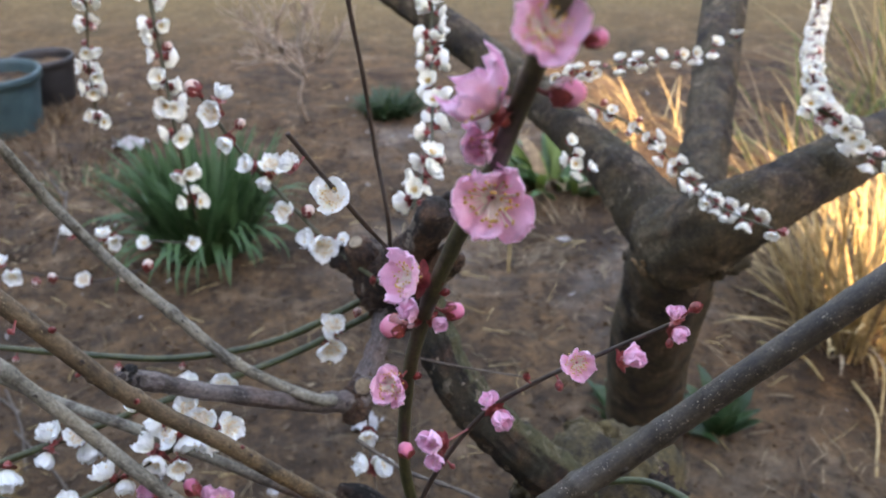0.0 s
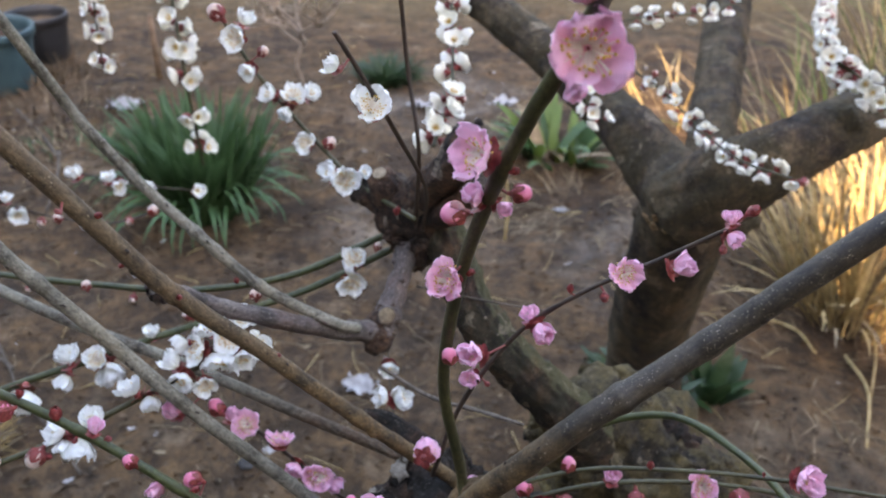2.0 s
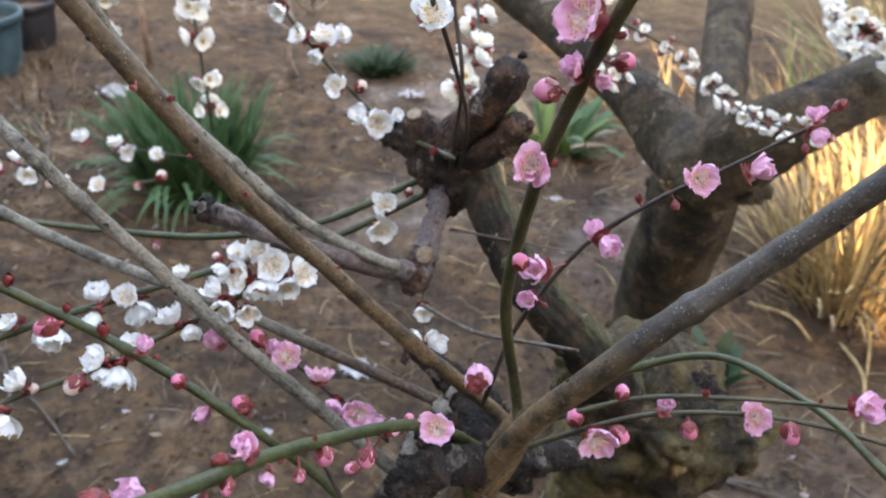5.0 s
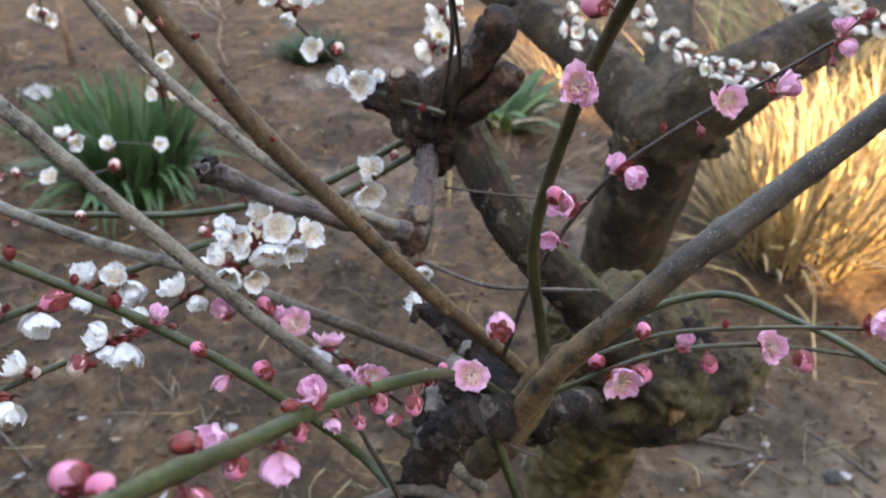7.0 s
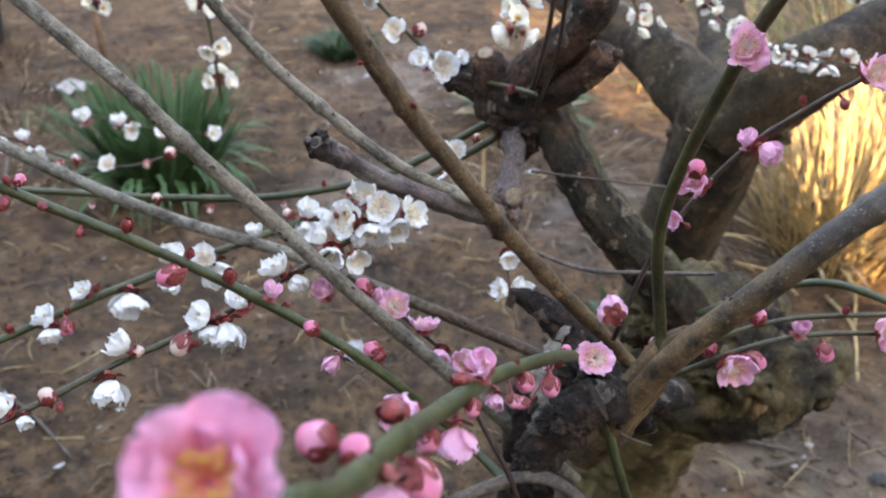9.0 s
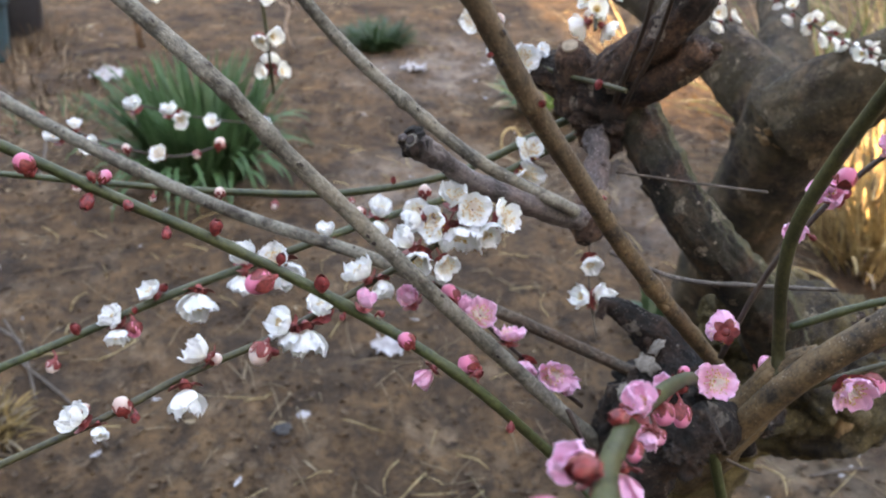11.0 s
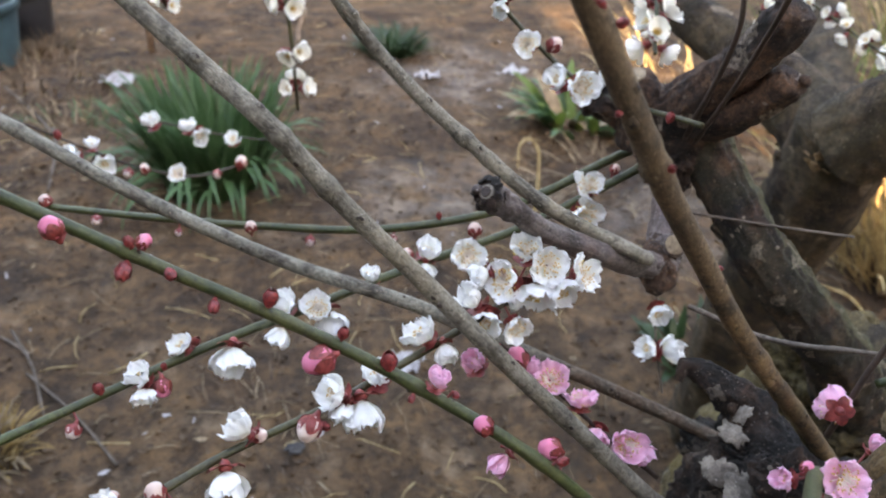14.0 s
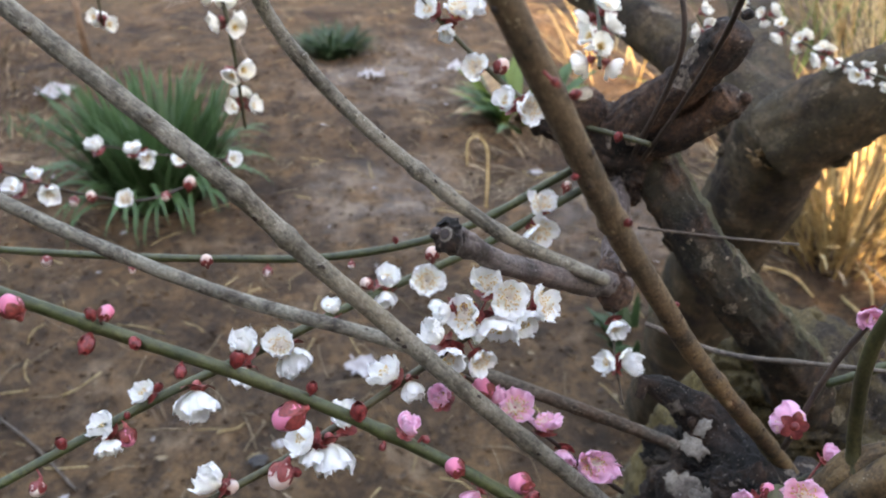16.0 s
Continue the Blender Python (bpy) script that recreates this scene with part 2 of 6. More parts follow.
CALYX = plain("calyx_red", (0.115, 0.012, 0.014), (0.34, 0.060, 0.052), 6, 0.5)
BUD_SCALE = plain("bud_scale", (0.085, 0.009, 0.011), (0.34, 0.045, 0.042), 4, 0.45)
FILAMENT = plain("filament", (0.86, 0.76, 0.66), (0.93, 0.87, 0.78), 4, 0.5)
FILAMENT_GOLD = plain("filament_gold", (0.82, 0.30, 0.20), (0.90, 0.48, 0.26), 4, 0.5)
ANTHER = plain("anther", (0.58, 0.32, 0.05), (0.84, 0.58, 0.15), 6, 0.6)

# ---- building tools ----


def catmull(points, n):
    p = np.array(points, float)
    q = np.vstack([2 * p[0] - p[1], p, 2 * p[-1] - p[-2]])
    u = np.linspace(0, len(p) - 1, n)
    i = np.minimum(u.astype(int), len(p) - 2)
    f = (u - i)[:, None]
    a, b, c, d = q[i], q[i + 1], q[i + 2], q[i + 3]
    return 0.5 * (2 * b + (c - a) * f + (2 * a - 5 * b + 4 * c - d) * f ** 2 + (3 * b - a - 3 * c + d) * f ** 3)


def tube(bm, line, radii, sides=10, rough=0.0, grain=40.0, cap=True, slot=0):
    """A swept, uneven tube along line (N x 3) with a radius at each point."""
    line = [Vector(p) for p in line]
    uv = bm.loops.layers.uv.verify()
    girth = 2 * math.pi * sum(radii) / len(radii)
    far = [0.0]
    for p, q in zip(line, line[1:]):
        far.append(far[-1] + (q - p).length)
    side = None
    rings = []
    for i, p in enumerate(line):
        way = (line[min(i + 1, len(line) - 1)] - line[max(i - 1, 0)]).normalized()
        side = way.orthogonal().normalized() if side is None else (side - way * side.dot(way)).normalized()
        other = way.cross(side)
        ring = []
        for k in range(sides):
            a = 2 * math.pi * k / sides
            out = side * math.cos(a) + other * math.sin(a)
            r = radii[i]
            if rough:
                r *= 1 + rough * (noise.noise((p + out * radii[i]) * grain) + 0.5 * noise.noise((p + out * radii[i]) * grain * 2.7))
            ring.append(bm.verts.new(p + out * r))
        rings.append(ring)
    for i, (a, b) in enumerate(zip(rings, rings[1:])):
        for k in range(sides):
            f = bm.faces.new((a[k], a[(k + 1) % sides], b[(k + 1) % sides], b[k]))
            f.smooth, f.material_index = True, slot
            for loop, (u, v) in zip(f.loops, ((k, i), (k + 1, i), (k + 1, i + 1), (k, i + 1))):
                loop[uv].uv = (u / sides * girth, far[v])
    if cap:
        for ring, turn in ((rings[0], -1), (rings[-1], 1)):
            f = bm.faces.new(ring[::turn])
            f.material_index = slot
    return rings


def mesh_of(name, bm, *mats):
    bmesh.ops.recalc_face_normals(bm, faces=bm.faces)
    me = bpy.data.meshes.new(name)
    bm.to_mesh(me)
    bm.free()
    for m in mats:
        me.materials.append(m)
    return me


def thing(name, at, label, category, group="", kind=""):
    ob = new(name)
    ob.location = at
    return tagged(ob, label, category, group, kind)


def part(name, data, parent, label="", m=None, *mats):
    """Links a bmesh (in world metres) or a shared mesh (at the pose m) as a part of parent."""
    if isinstance(data, bmesh.types.BMesh):
        data = mesh_of(name, data, *mats)
    ob = new(name, data)
    ob.parent = parent
    if parent.type == "EMPTY":
        ob.matrix_parent_inverse = Matrix.Translation(-parent.location)
    if m is not None:
        ob.matrix_basis = m
    return tagged(ob, label)


# ---- blossoms: unit meshes, one across ----


def petal_mesh(name, mat, wide, cup, ruffle, seed):
    bm = bmesh.new()
    w = 12
    grid = []
    for s in (0.0, 0.14, 0.28, 0.42, 0.56, 0.70, 0.81, 0.90, 0.96, 1.0):
        half = wide * (0.16 + 0.84 * math.sin(math.pi / 2 * s / 0.66) ** 1.15 if s < 0.66 else (max(0.02, 1 - ((s - 0.66) / 0.345) ** 2.4)) ** 0.5)
        row = []
        for j in range(w + 1):
            v = 2 * j / w - 1
            x = 0.02 + 0.50 * s * (1 - 0.05 * s * v * v + 0.13 * s * s * noise.noise(Vector((v * 2.6, seed * 5.1, 0.4))) + 0.07 * s * s * noise.noise(Vector((v * 7, seed * 3.3, 2.4))))
            y = half * v
            z = cup * (0.42 * s * s + 1.5 * y * y) - 0.05 * s
            z += ruffle * s * (noise.noise(Vector((x * 6 + seed * 3.1, y * 8, seed))) + 0.7 * s * noise.noise(Vector((x * 16 + seed, y * 17, seed * 2.0))) + 0.3 * math.sin(v * 5 + seed))
            row.append(bm.verts.new((x, y, z)))
        grid.append(row)
    for a, b in zip(grid, grid[1:]):
        for j in range(w):
            bm.faces.new((a[j], a[j + 1], b[j + 1], b[j])).smooth = True
    return mesh_of(name, bm, mat)


def stamen_mesh(name, count, spread, length, seed, filament=None):
    rng = random.Random(seed)
    bm = bmesh.new()
    for k in range(count):
        a = 2 * math.pi * (k + rng.random()) / count
        lean = spread * (0.35 + 0.65 * rng.random())
        tall = length * rng.uniform(0.75, 1.1)
        tip = Vector((math.cos(a) * math.sin(lean), math.sin(a) * math.sin(lean), math.cos(lean))) * tall
        root = Vector((math.cos(a) * 0.03, math.sin(a) * 0.03, -0.01))
        mid = (root + tip) / 2 + Vector((0, 0, 0.03))
        tube(bm, [root, mid, tip], [0.010, 0.009, 0.008], 4, cap=False)
        made = bmesh.ops.create_icosphere(bm, subdivisions=1, radius=0.021, matrix=Matrix.Translation(tip) @ Matrix.Diagonal((1, 1, 0.7, 1)))
        for v in made["verts"]:
            for f in v.link_faces:
                f.material_index = 1
                f.smooth = True
    return mesh_of(name, bm, filament or FILAMENT, ANTHER)


def calyx_mesh(name):
    bm = bmesh.new()
    tube(bm, [(0, 0, -0.20), (0, 0, -0.16), (0, 0, -0.09), (0, 0, -0.03), (0, 0, 0.0)], [0.035, 0.075, 0.105, 0.115, 0.08], 10)
    for k in range(5):
        a = 2 * math.pi * (k + 0.5) / 5
        turn = Matrix.Rotation(a, 4, "Z")
        rows = []
        for s, half, z in ((0.0, 0.07, -0.06), (0.09, 0.125, -0.085), (0.17, 0.118, -0.070), (0.23, 0.075, -0.045), (0.27, 0.02, -0.015)):
            rows.append([bm.verts.new(turn @ Vector((0.06 + s, y * half, z - 0.012 * abs(y)))) for y in (-1, 0, 1)])
        for p, q in zip(rows, rows[1:]):
            for j in (0, 1):
                bm.faces.new((p[j], p[j + 1], q[j + 1], q[j])).smooth = True
    return mesh_of(name, bm, CALYX)


def bud_mesh(name, mat, long, seed):
    """A swelling bud: overlapping petals folded to a ball, in a calyx."""
    bm = bmesh.new()
    rings = []
    n, m = 9, 14
    for i in range(n + 1):
        t = math.pi * i / n
        ring = []
        for k in range(m):
            a = 2 * math.pi * k / m
            fold = 1 + 0.11 * math.sin(3 * a + 2.4 * t + seed) * math.sin(t) + 0.03 * math.sin(5 * a - 3 * t)
            r = max(0.012, 0.46 * math.sin(t) ** 0.85) * fold
            ring.append(bm.verts.new((r * math.cos(a), r * math.sin(a), 0.12 - 0.5 * long * math.cos(t) + 0.28)))
        rings.append(ring)
    for p, q in zip(rings, rings[1:]):
        for k in range(m):
            bm.faces.new((p[k], p[(k + 1) % m], q[(k + 1) % m], q[k])).smooth = True
    for k in range(5):
        turn = Matrix.Rotation(2 * math.pi * k / 5 + seed, 4, "Z")
        rows = []
        for s, half in ((0.0, 0.14), (0.48, 0.34), (0.95, 0.33), (1.30, 0.20), (1.50, 0.04)):
            t = 0.25 + s * 1.25
            r = 0.46 * math.sin(t) ** 0.85 + 0.035
            z = 0.40 - 0.5 * long * math.cos(t)
            rows.append([bm.verts.new(turn @ Vector((r * (1 - 0.10 * y * y), y * half, z))) for y in (-1, 0, 1)])
        for p, q in zip(rows, rows[1:]):
            for j in (0, 1):
                f = bm.faces.new((p[j], p[j + 1], q[j + 1], q[j]))
                f.smooth, f.material_index = True, 1
    tube(bm, [(0, 0, -0.40), (0, 0, -0.25), (0, 0, -0.10), (0, 0, 0.0)], [0.08, 0.13, 0.20, 0.22], 9, slot=1)
    return mesh_of(name, bm, mat, CALYX)


def scale_bud_mesh(name, seed):
    """A closed winter bud in overlapping scales."""
    bm = bmesh.new()
    for tier, (r, z, tall) in enumerate(((0.30, -0.30, 0.62), (0.40, -0.18, 0.70), (0.36, -0.02, 0.62))):
        for k in range(4):
            turn = Matrix.Rotation(2 * math.pi * (k + tier * 0.5) / 4 + seed, 4, "Z")
            rows = []
            for s in (0.0, 0.35, 0.7, 1.0):
                half = 0.26 * math.sin(math.pi * min(0.97, 0.3 + 0.68 * s))
                rr = r * math.sin(math.pi * (0.32 + 0.52 * s)) ** 0.8
                rows.append([bm.verts.new(turn @ Vector((rr - 0.04 * y * y, half * y, z + tall * s))) for y in (-1, 0, 1)])
            for p, q in zip(rows, rows[1:]):
                for j in (0, 1):
                    bm.faces.new((p[j], p[j + 1], q[j + 1], q[j])).smooth = True
    tube(bm, [(0, 0, -0.5), (0, 0, -0.3), (0, 0, 0.1), (0, 0, 0.42)], [0.12, 0.26, 0.33, 0.1], 8)
    return mesh_of(name, bm, BUD_SCALE)


def joined_blossom(name, petal, seed):
    """A small far blossom: petals, stamens and calyx in one mesh."""
    rng = random.Random(seed)
    bm = bmesh.new()
    for k in range(5):
        lift = rng.uniform(0.10, 0.70)
        m = Matrix.Rotation(2 * math.pi * k / 5 + rng.uniform(-0.15, 0.15), 4, "Z") @ Matrix.Rotation(-lift, 4, "Y")
        rows = []
        for s, half in ((0.04, 0.06), (0.14, 0.18), (0.26, 0.255), (0.38, 0.265), (0.47, 0.19), (0.52, 0.07)):
            rows.append([bm.verts.new(m @ Vector((s - 0.02 * y * y, y * half, 0.45 * s * s + 0.11 * y * y * (0.4 + s) + 0.035 * rng.gauss(0, 1) * s))) for y in (-1, -0.5, 0, 0.5, 1)])
        for p, q in zip(rows, rows[1:]):
            for j in range(4):
                bm.faces.new((p[j], p[j + 1], q[j + 1], q[j])).smooth = True
    tube(bm, [(0, 0, -0.20), (0, 0, -0.12), (0, 0, 0.01)], [0.04, 0.11, 0.12], 7, slot=1)
    for k in range(5):
        turn = Matrix.Rotation(2 * math.pi * (k + 0.5) / 5, 4, "Z")
        rows = [[bm.verts.new(turn @ Vector((x, y * half, z))) for y in (-1, 0, 1)] for x, half, z in ((0.07, 0.07, -0.05), (0.16, 0.12, -0.045), (0.25, 0.03, -0.005))]
        for p, q in zip(rows, rows[1:]):
            for j in (0, 1):
                bm.faces.new((p[j], p[j + 1], q[j + 1], q[j])).material_index = 1
    for k in range(9):
        a = 2 * math.pi * k / 9
        tube(bm, [(0, 0, 0), (0.13 * math.cos(a), 0.13 * math.sin(a), 0.2)], [0.012, 0.022], 3, slot=2)
    return mesh_of(name, bm, petal, CALYX, ANTHER)


PETALS = {"pink": [petal_mesh("petal_pink", PETAL_PINK, 0.250, 0.75, 0.12, s) for s in range(4)],
          "rose": [petal_mesh("petal_rose", PETAL_ROSE, 0.26, 0.75, 0.13, s + 20) for s in range(4)],
          "white": [petal_mesh("petal_white", PETAL_WHITE, 0.250, 0.75, 0.13, s + 9) for s in range(4)]}
STAMENS = [stamen_mesh("stamen_tuft", 52, 1.15, 0.36, 1), stamen_mesh("stamen_tuft", 20, 0.45, 0.32, 2), stamen_mesh("stamen_tuft", 60, 1.20, 0.25, 3, FILAMENT_GOLD)]
CALYXES = calyx_mesh("calyx")
BUDS = {"pink": [bud_mesh("bud_pink", PETAL_BUD, 1.05, 0.4), bud_mesh("bud_pink", PETAL_BUD, 1.2, 2.0)],
        "rose": [bud_mesh("bud_pink", PETAL_BUD, 1.05, 1.4)],
        "white": [bud_mesh("bud_white", PETAL_CREAM, 1.0, 0.9), bud_mesh("bud_white", PETAL_CREAM, 1.1, 2.7)]}
SCALE_BUDS = [scale_bud_mesh("scale_bud", 0.3), scale_bud_mesh("scale_bud", 1.1)]
FAR_BLOSSOMS = [joined_blossom("blossom_small", PETAL_FAR, s) for s in range(5)]
stem_bm = bmesh.new()
tube(stem_bm, [(0, 0, 0), (0, 0, 0.5), (0, 0, 1)], [1.0, 0.8, 0.95], 7)
STEM = mesh_of("pedicel", stem_bm, CALYX)
flower_rng = random.Random(7)


def stand(at, facing, size, spin=0.0):
    turn = Vector(facing).to_track_quat("Z", "Y").to_matrix().to_4x4()
    return Matrix.Translation(at) @ turn @ Matrix.Rotation(spin, 4, "Z") @ Matrix.Diagonal((size, size, size, 1))


def stalk(parent, m, line, foot):
    """A short stalk, in the parent's own axes, from its foot to the shoot."""
    base = m @ Vector((0, 0, foot))
    d = line - np.array(base)
    near = Vector(line[(d ** 2).sum(1).argmin()])
    local = m.inverted() @ near
    way = local - Vector((0, 0, foot))
    if way.length > 0.05:
        turn = way.to_track_quat("Z", "Y").to_matrix().to_4x4()
        part("pedicel", STEM, parent, "", Matrix.Translation((0, 0, foot)) @ turn @ Matrix.Diagonal((0.0007 / m.to_scale().x, 0.0007 / m.to_scale().x, way.length, 1)))


def bloom(tree, line, colour, kind, at, facing, millimetres):
    """One blossom (o open, c cupped), swelling bud (b) or closed bud (r) on a shoot."""
    rng = flower_rng
    size = millimetres / 1000
    m = stand(at, facing, size, rng.uniform(0, 6.28))
    if kind == "b":
        m = m @ Matrix.Translation((0, 0, -0.35))
        ob = part("bud", rng.choice(BUDS[colour]), tree, "round %s bud in a dark red calyx" % colour, m)
        stalk(ob, m, line, -0.35)
        return
    if kind == "r":
        ob = part("bud", rng.choice(SCALE_BUDS), tree, "closed dark red scaly bud", m)
        stalk(ob, m, line, -0.45)
        return
    m = m @ Matrix.Translation((0, 0, -0.10 if kind in "od" else -0.25))
    if kind == "c":
        m = m @ Matrix.Diagonal((1.08, 1.08, 1.08, 1))
    word = {"o": "open", "d": "full double"}.get(kind, "half-open cupped")
    ob = part("blossom", CALYXES, tree, "%s %s plum blossom with a dark red calyx" % (word, colour), m)
    if kind == "d":
        colour = "rose"
    opening = (-0.05, 0.50) if kind in "od" else (0.15, 0.75) if colour == "white" else (0.30, 0.90)
    whorls = [(5, opening, 1.0, 0.0)]
    if colour == "pink" and (kind == "c" or rng.random() < 0.4):
        whorls.append((3, (0.35, 0.9) if kind == "o" else (0.8, 1.2), 0.70, 0.6))
    if kind == "d":
        whorls += [(4, (0.15, 0.5), 0.72, 0.5)]
    for count, (low, high), grow, phase in whorls:
        for k in range(count):
            turn = Matrix.Rotation(2 * math.pi * (k + phase) / count + rng.uniform(-0.14, 0.14), 4, "Z") @ Matrix.Rotation(-rng.uniform(low, high), 4, "Y")
            part("petal", rng.choice(PETALS[colour]), ob, "", Matrix.Translation((0, 0, 0.008 * (k % 3))) @ turn @ Matrix.Rotation(rng.uniform(-0.25, 0.25), 4, "X") @ Matrix.Diagonal((grow * rng.uniform(0.92, 1.06), grow * rng.uniform(0.95, 1.15), grow, 1)))
    part("stamen_tuft", STAMENS["ocd".index(kind)], ob, "pale filaments tipped with yellow anthers")
    stalk(ob, m, line, -0.18)


def shoot(tree, name, label, mat, points, thick, thin, blooms=(), colour="pink", knots=0, seed=0, sides=12, beyond=0.0, marks=()):
    """A shoot through a few points, thick to thin (radii in mm), slightly swollen at its buds."""
    rng = random.Random(seed + 11)
    if beyond:
        a, b = Vector(points[-2]), Vector(points[-1])
        points = [*points, tuple(b + (b - a).normalized() * beyond)]
    n = max(40, int(70 * sum((Vector(b) - Vector(a)).length for a, b in zip(points, points[1:])) / 0.25))
    line = catmull(points, n)
    swell = np.zeros(n)
    for _ in range(knots):
        c = rng.uniform(0.05, 0.97) * n
        swell += rng.uniform(0.08, 0.22) * np.exp(-((np.arange(n) - c) / 1.5) ** 2)
    radii = np.linspace(thick, thin, n) / 1000 * (1 + swell)
    bm = bmesh.new()
    tube(bm, line, radii, sides, 0.055, 110)
    for _ in range(knots):
        i = rng.randrange(2, n - 2)
        p, r = Vector(line[i]), radii[i]
        way = Vector((rng.gauss(0, 1), rng.gauss(0, 1), rng.gauss(0, 1))).normalized()
        out = way.cross(Vector(line[i + 1]) - p).normalized()
        along = (Vector(line[i + 1]) - p).normalized()
        s = r * rng.uniform(0.2, 0.4)
        made = bmesh.ops.create_icosphere(bm, subdivisions=1, radius=s, matrix=Matrix.Translation(p + out * r * 0.9))
        for v in made["verts"]:
            v.co += along * max(0.0, (v.co - p).dot(out) - r) * 0.9
            for f in v.link_faces:
                f.material_index = 1
    # old bud scars: how far along, how far round, and how large (mm)
    for along, round_, mm in marks:
        i = min(n - 2, int(along * (n - 1)))
        p, way = Vector(line[i]), (Vector(line[i + 1]) - Vector(line[i])).normalized()
        face = Vector((0, -0.75, 0.66))
        face = (face - way * face.dot(way)).normalized()
        out = (face + way.cross(face) * round_).normalized()
        axes = Matrix((way, out.cross(way), out)).transposed().to_4x4()
        for size, sink, slot in ((mm * 1.5, 0.80, 0), (mm, 0.93, 1)):
            made = bmesh.ops.create_icosphere(bm, subdivisions=2, radius=size / 1000, matrix=Matrix.Translation(p + out * radii[i] * sink) @ axes @ Matrix.Diagonal((1.25, 0.8, 0.62, 1)))
            for v in made["verts"]:
                v.co += out * 0.25 * size / 1000 * noise.noise(v.co * 900)
                for f in v.link_faces:
                    f.material_index = slot
    for f in bm.faces:
        f.smooth = True
    part(name, bm, tree, label, None, mat, KNOT)
    for kind, x, y, z, fx, fy, fz, mm in blooms:
        bloom(tree, line, colour, kind, (x, y, z), (fx, fy, fz), mm)
    return line


def limb(tree, name, label, mat, points, radii, rough=0.18, grain=17.0, sides=56, knobs=0, seed=3, end=None, crag=0.0, furrows=0.17):
    """Old wood: points with a radius (mm) at each, lumpy and furrowed."""
    rng = random.Random(seed)
    n = max(24, int(sum((Vector(b) - Vector(a)).length for a, b in zip(points, points[1:])) / (0.0028 if crag else 0.005)))
    line = catmull(points, n)
    r = np.interp(np.linspace(0, 1, n), np.linspace(0, 1, len(radii)), radii) / 1000
    bm = bmesh.new()
    rings = tube(bm, line, r, sides, rough, grain)
    off = Vector((seed * 3.7, seed * 1.9, 0))
    for i, ring in enumerate(rings):
        p, radius = Vector(line[i]), r[i]
        for k, v in enumerate(ring):
            a = 2 * math.pi * k / sides
            furrow = abs(noise.noise(Vector((math.cos(a) * 2.6, math.sin(a) * 2.6, i * 0.02)) + off))
            flake = noise.noise(v.co * 75 + off)
            grit = noise.noise(v.co * 210 + off)
            if crag:
                ridge = noise.ridged_multi_fractal(v.co * 34 + off, 0.9, 2.2, 4, 1.0, 2.0)
                plate = noise.cell(v.co * 120 + off) * 0.5 + noise.noise(v.co * 48 + off)
                flake += crag * 1.9 * (ridge - 1.1 + 0.6 * plate)
            v.co += (v.co - p) * (furrows * furrow - 0.05 + 0.09 * flake * min(1.0, 0.022 / radius) * min(1.0, furrows / 0.17)) + (v.co - p).normalized() * 0.0018 * grit
    for _ in range(knobs):
        i = rng.randrange(1, n - 1)
        out = Vector((rng.gauss(0, 1), rng.gauss(0, 1), rng.gauss(0, 1))).normalized()
        made = bmesh.ops.create_icosphere(bm, subdivisions=2, radius=r[i] * rng.uniform(0.2, 0.45), matrix=Matrix.Translation(Vector(line[i]) + out * r[i] * 0.85))
        for v in made["verts"]:
            v.co += Vector((noise.noise(v.co * 110), noise.noise(v.co * 110 + Vector((3, 0, 0))), noise.noise(v.co * 110 + Vector((0, 3, 0))))) * r[i] * 0.2
    for f in bm.faces:
        f.smooth = True
    ob = part(name, bm, tree, label, None, mat)
    if end:
        bm = bmesh.new()
        a, b = Vector(line[-2]), Vector(line[-1])
        way = (b - a).normalized()
        tube(bm, [b - way * 0.004, b + way * 0.0015], [r[-1] * (0.66 if end == 2 else 0.93), r[-1] * (0.55 if end == 2 else 0.86)], 20, 0.12, 80)
        if end == 2:
            pith = bmesh.new()
            tube(pith, [b - way * 0.002, b + way * 0.0024], [r[-1] * 0.42, r[-1] * 0.34], 14, 0.25, 300)
            part("pith", pith, ob, "dark hollow pith", None, KNOT)
            rim = bmesh.new()
            tube(rim, [b - way * 0.006, b - way * 0.003, b + way * 0.0004, b + way * 0.0022], [r[-1] * 1.02, r[-1] * 1.16, r[-1] * 1.12, r[-1] * 0.80], 28, 0.42, 420, cap=False)
            part("torn_rim", rim, ob, "ragged dark rim of torn bark", None, BARK_ROT)
        part("cut_face", bm, ob, *(("weathered grey end of the cut branch", None, FLAKE) if end == 2 else ("pale sawn face of the cut branch", None, CUT_WOOD)))
    return line


def burl(tree, name, label, mat, at, size, seed, stretch=(1, 1, 1)):
    """A knotty lump of old wood."""
    bm = bmesh.new()
    bmesh.ops.create_icosphere(bm, subdivisions=5, radius=1.0)
    off = Vector((seed * 5.3, seed * 2.1, seed))
    for v in bm.verts:
        d = v.co.normalized()
        big = noise.noise(d * 1.5 + off) * 0.55
        ridge = (0.5 - abs(noise.noise(d * 3.6 + off * 2))) * 0.5
        crack = -0.22 * max(0.0, 1 - abs(noise.noise(d * 5.5 + off * 3)) * 7)
        fine = noise.noise(d * 9 + off) * 0.10 + noise.cell(d * 11 + off) * 0.05 + noise.noise(d * 31 + off) * 0.04
        r = size / 1000 * (0.85 + big + ridge + crack + fine)
        v.co = Vector(at) + Vector((d.x * stretch[0], d.y * stretch[1], d.z * stretch[2])) * r
    for f in bm.faces:
        f.smooth = True
    part(name, bm, tree, label, None, mat)


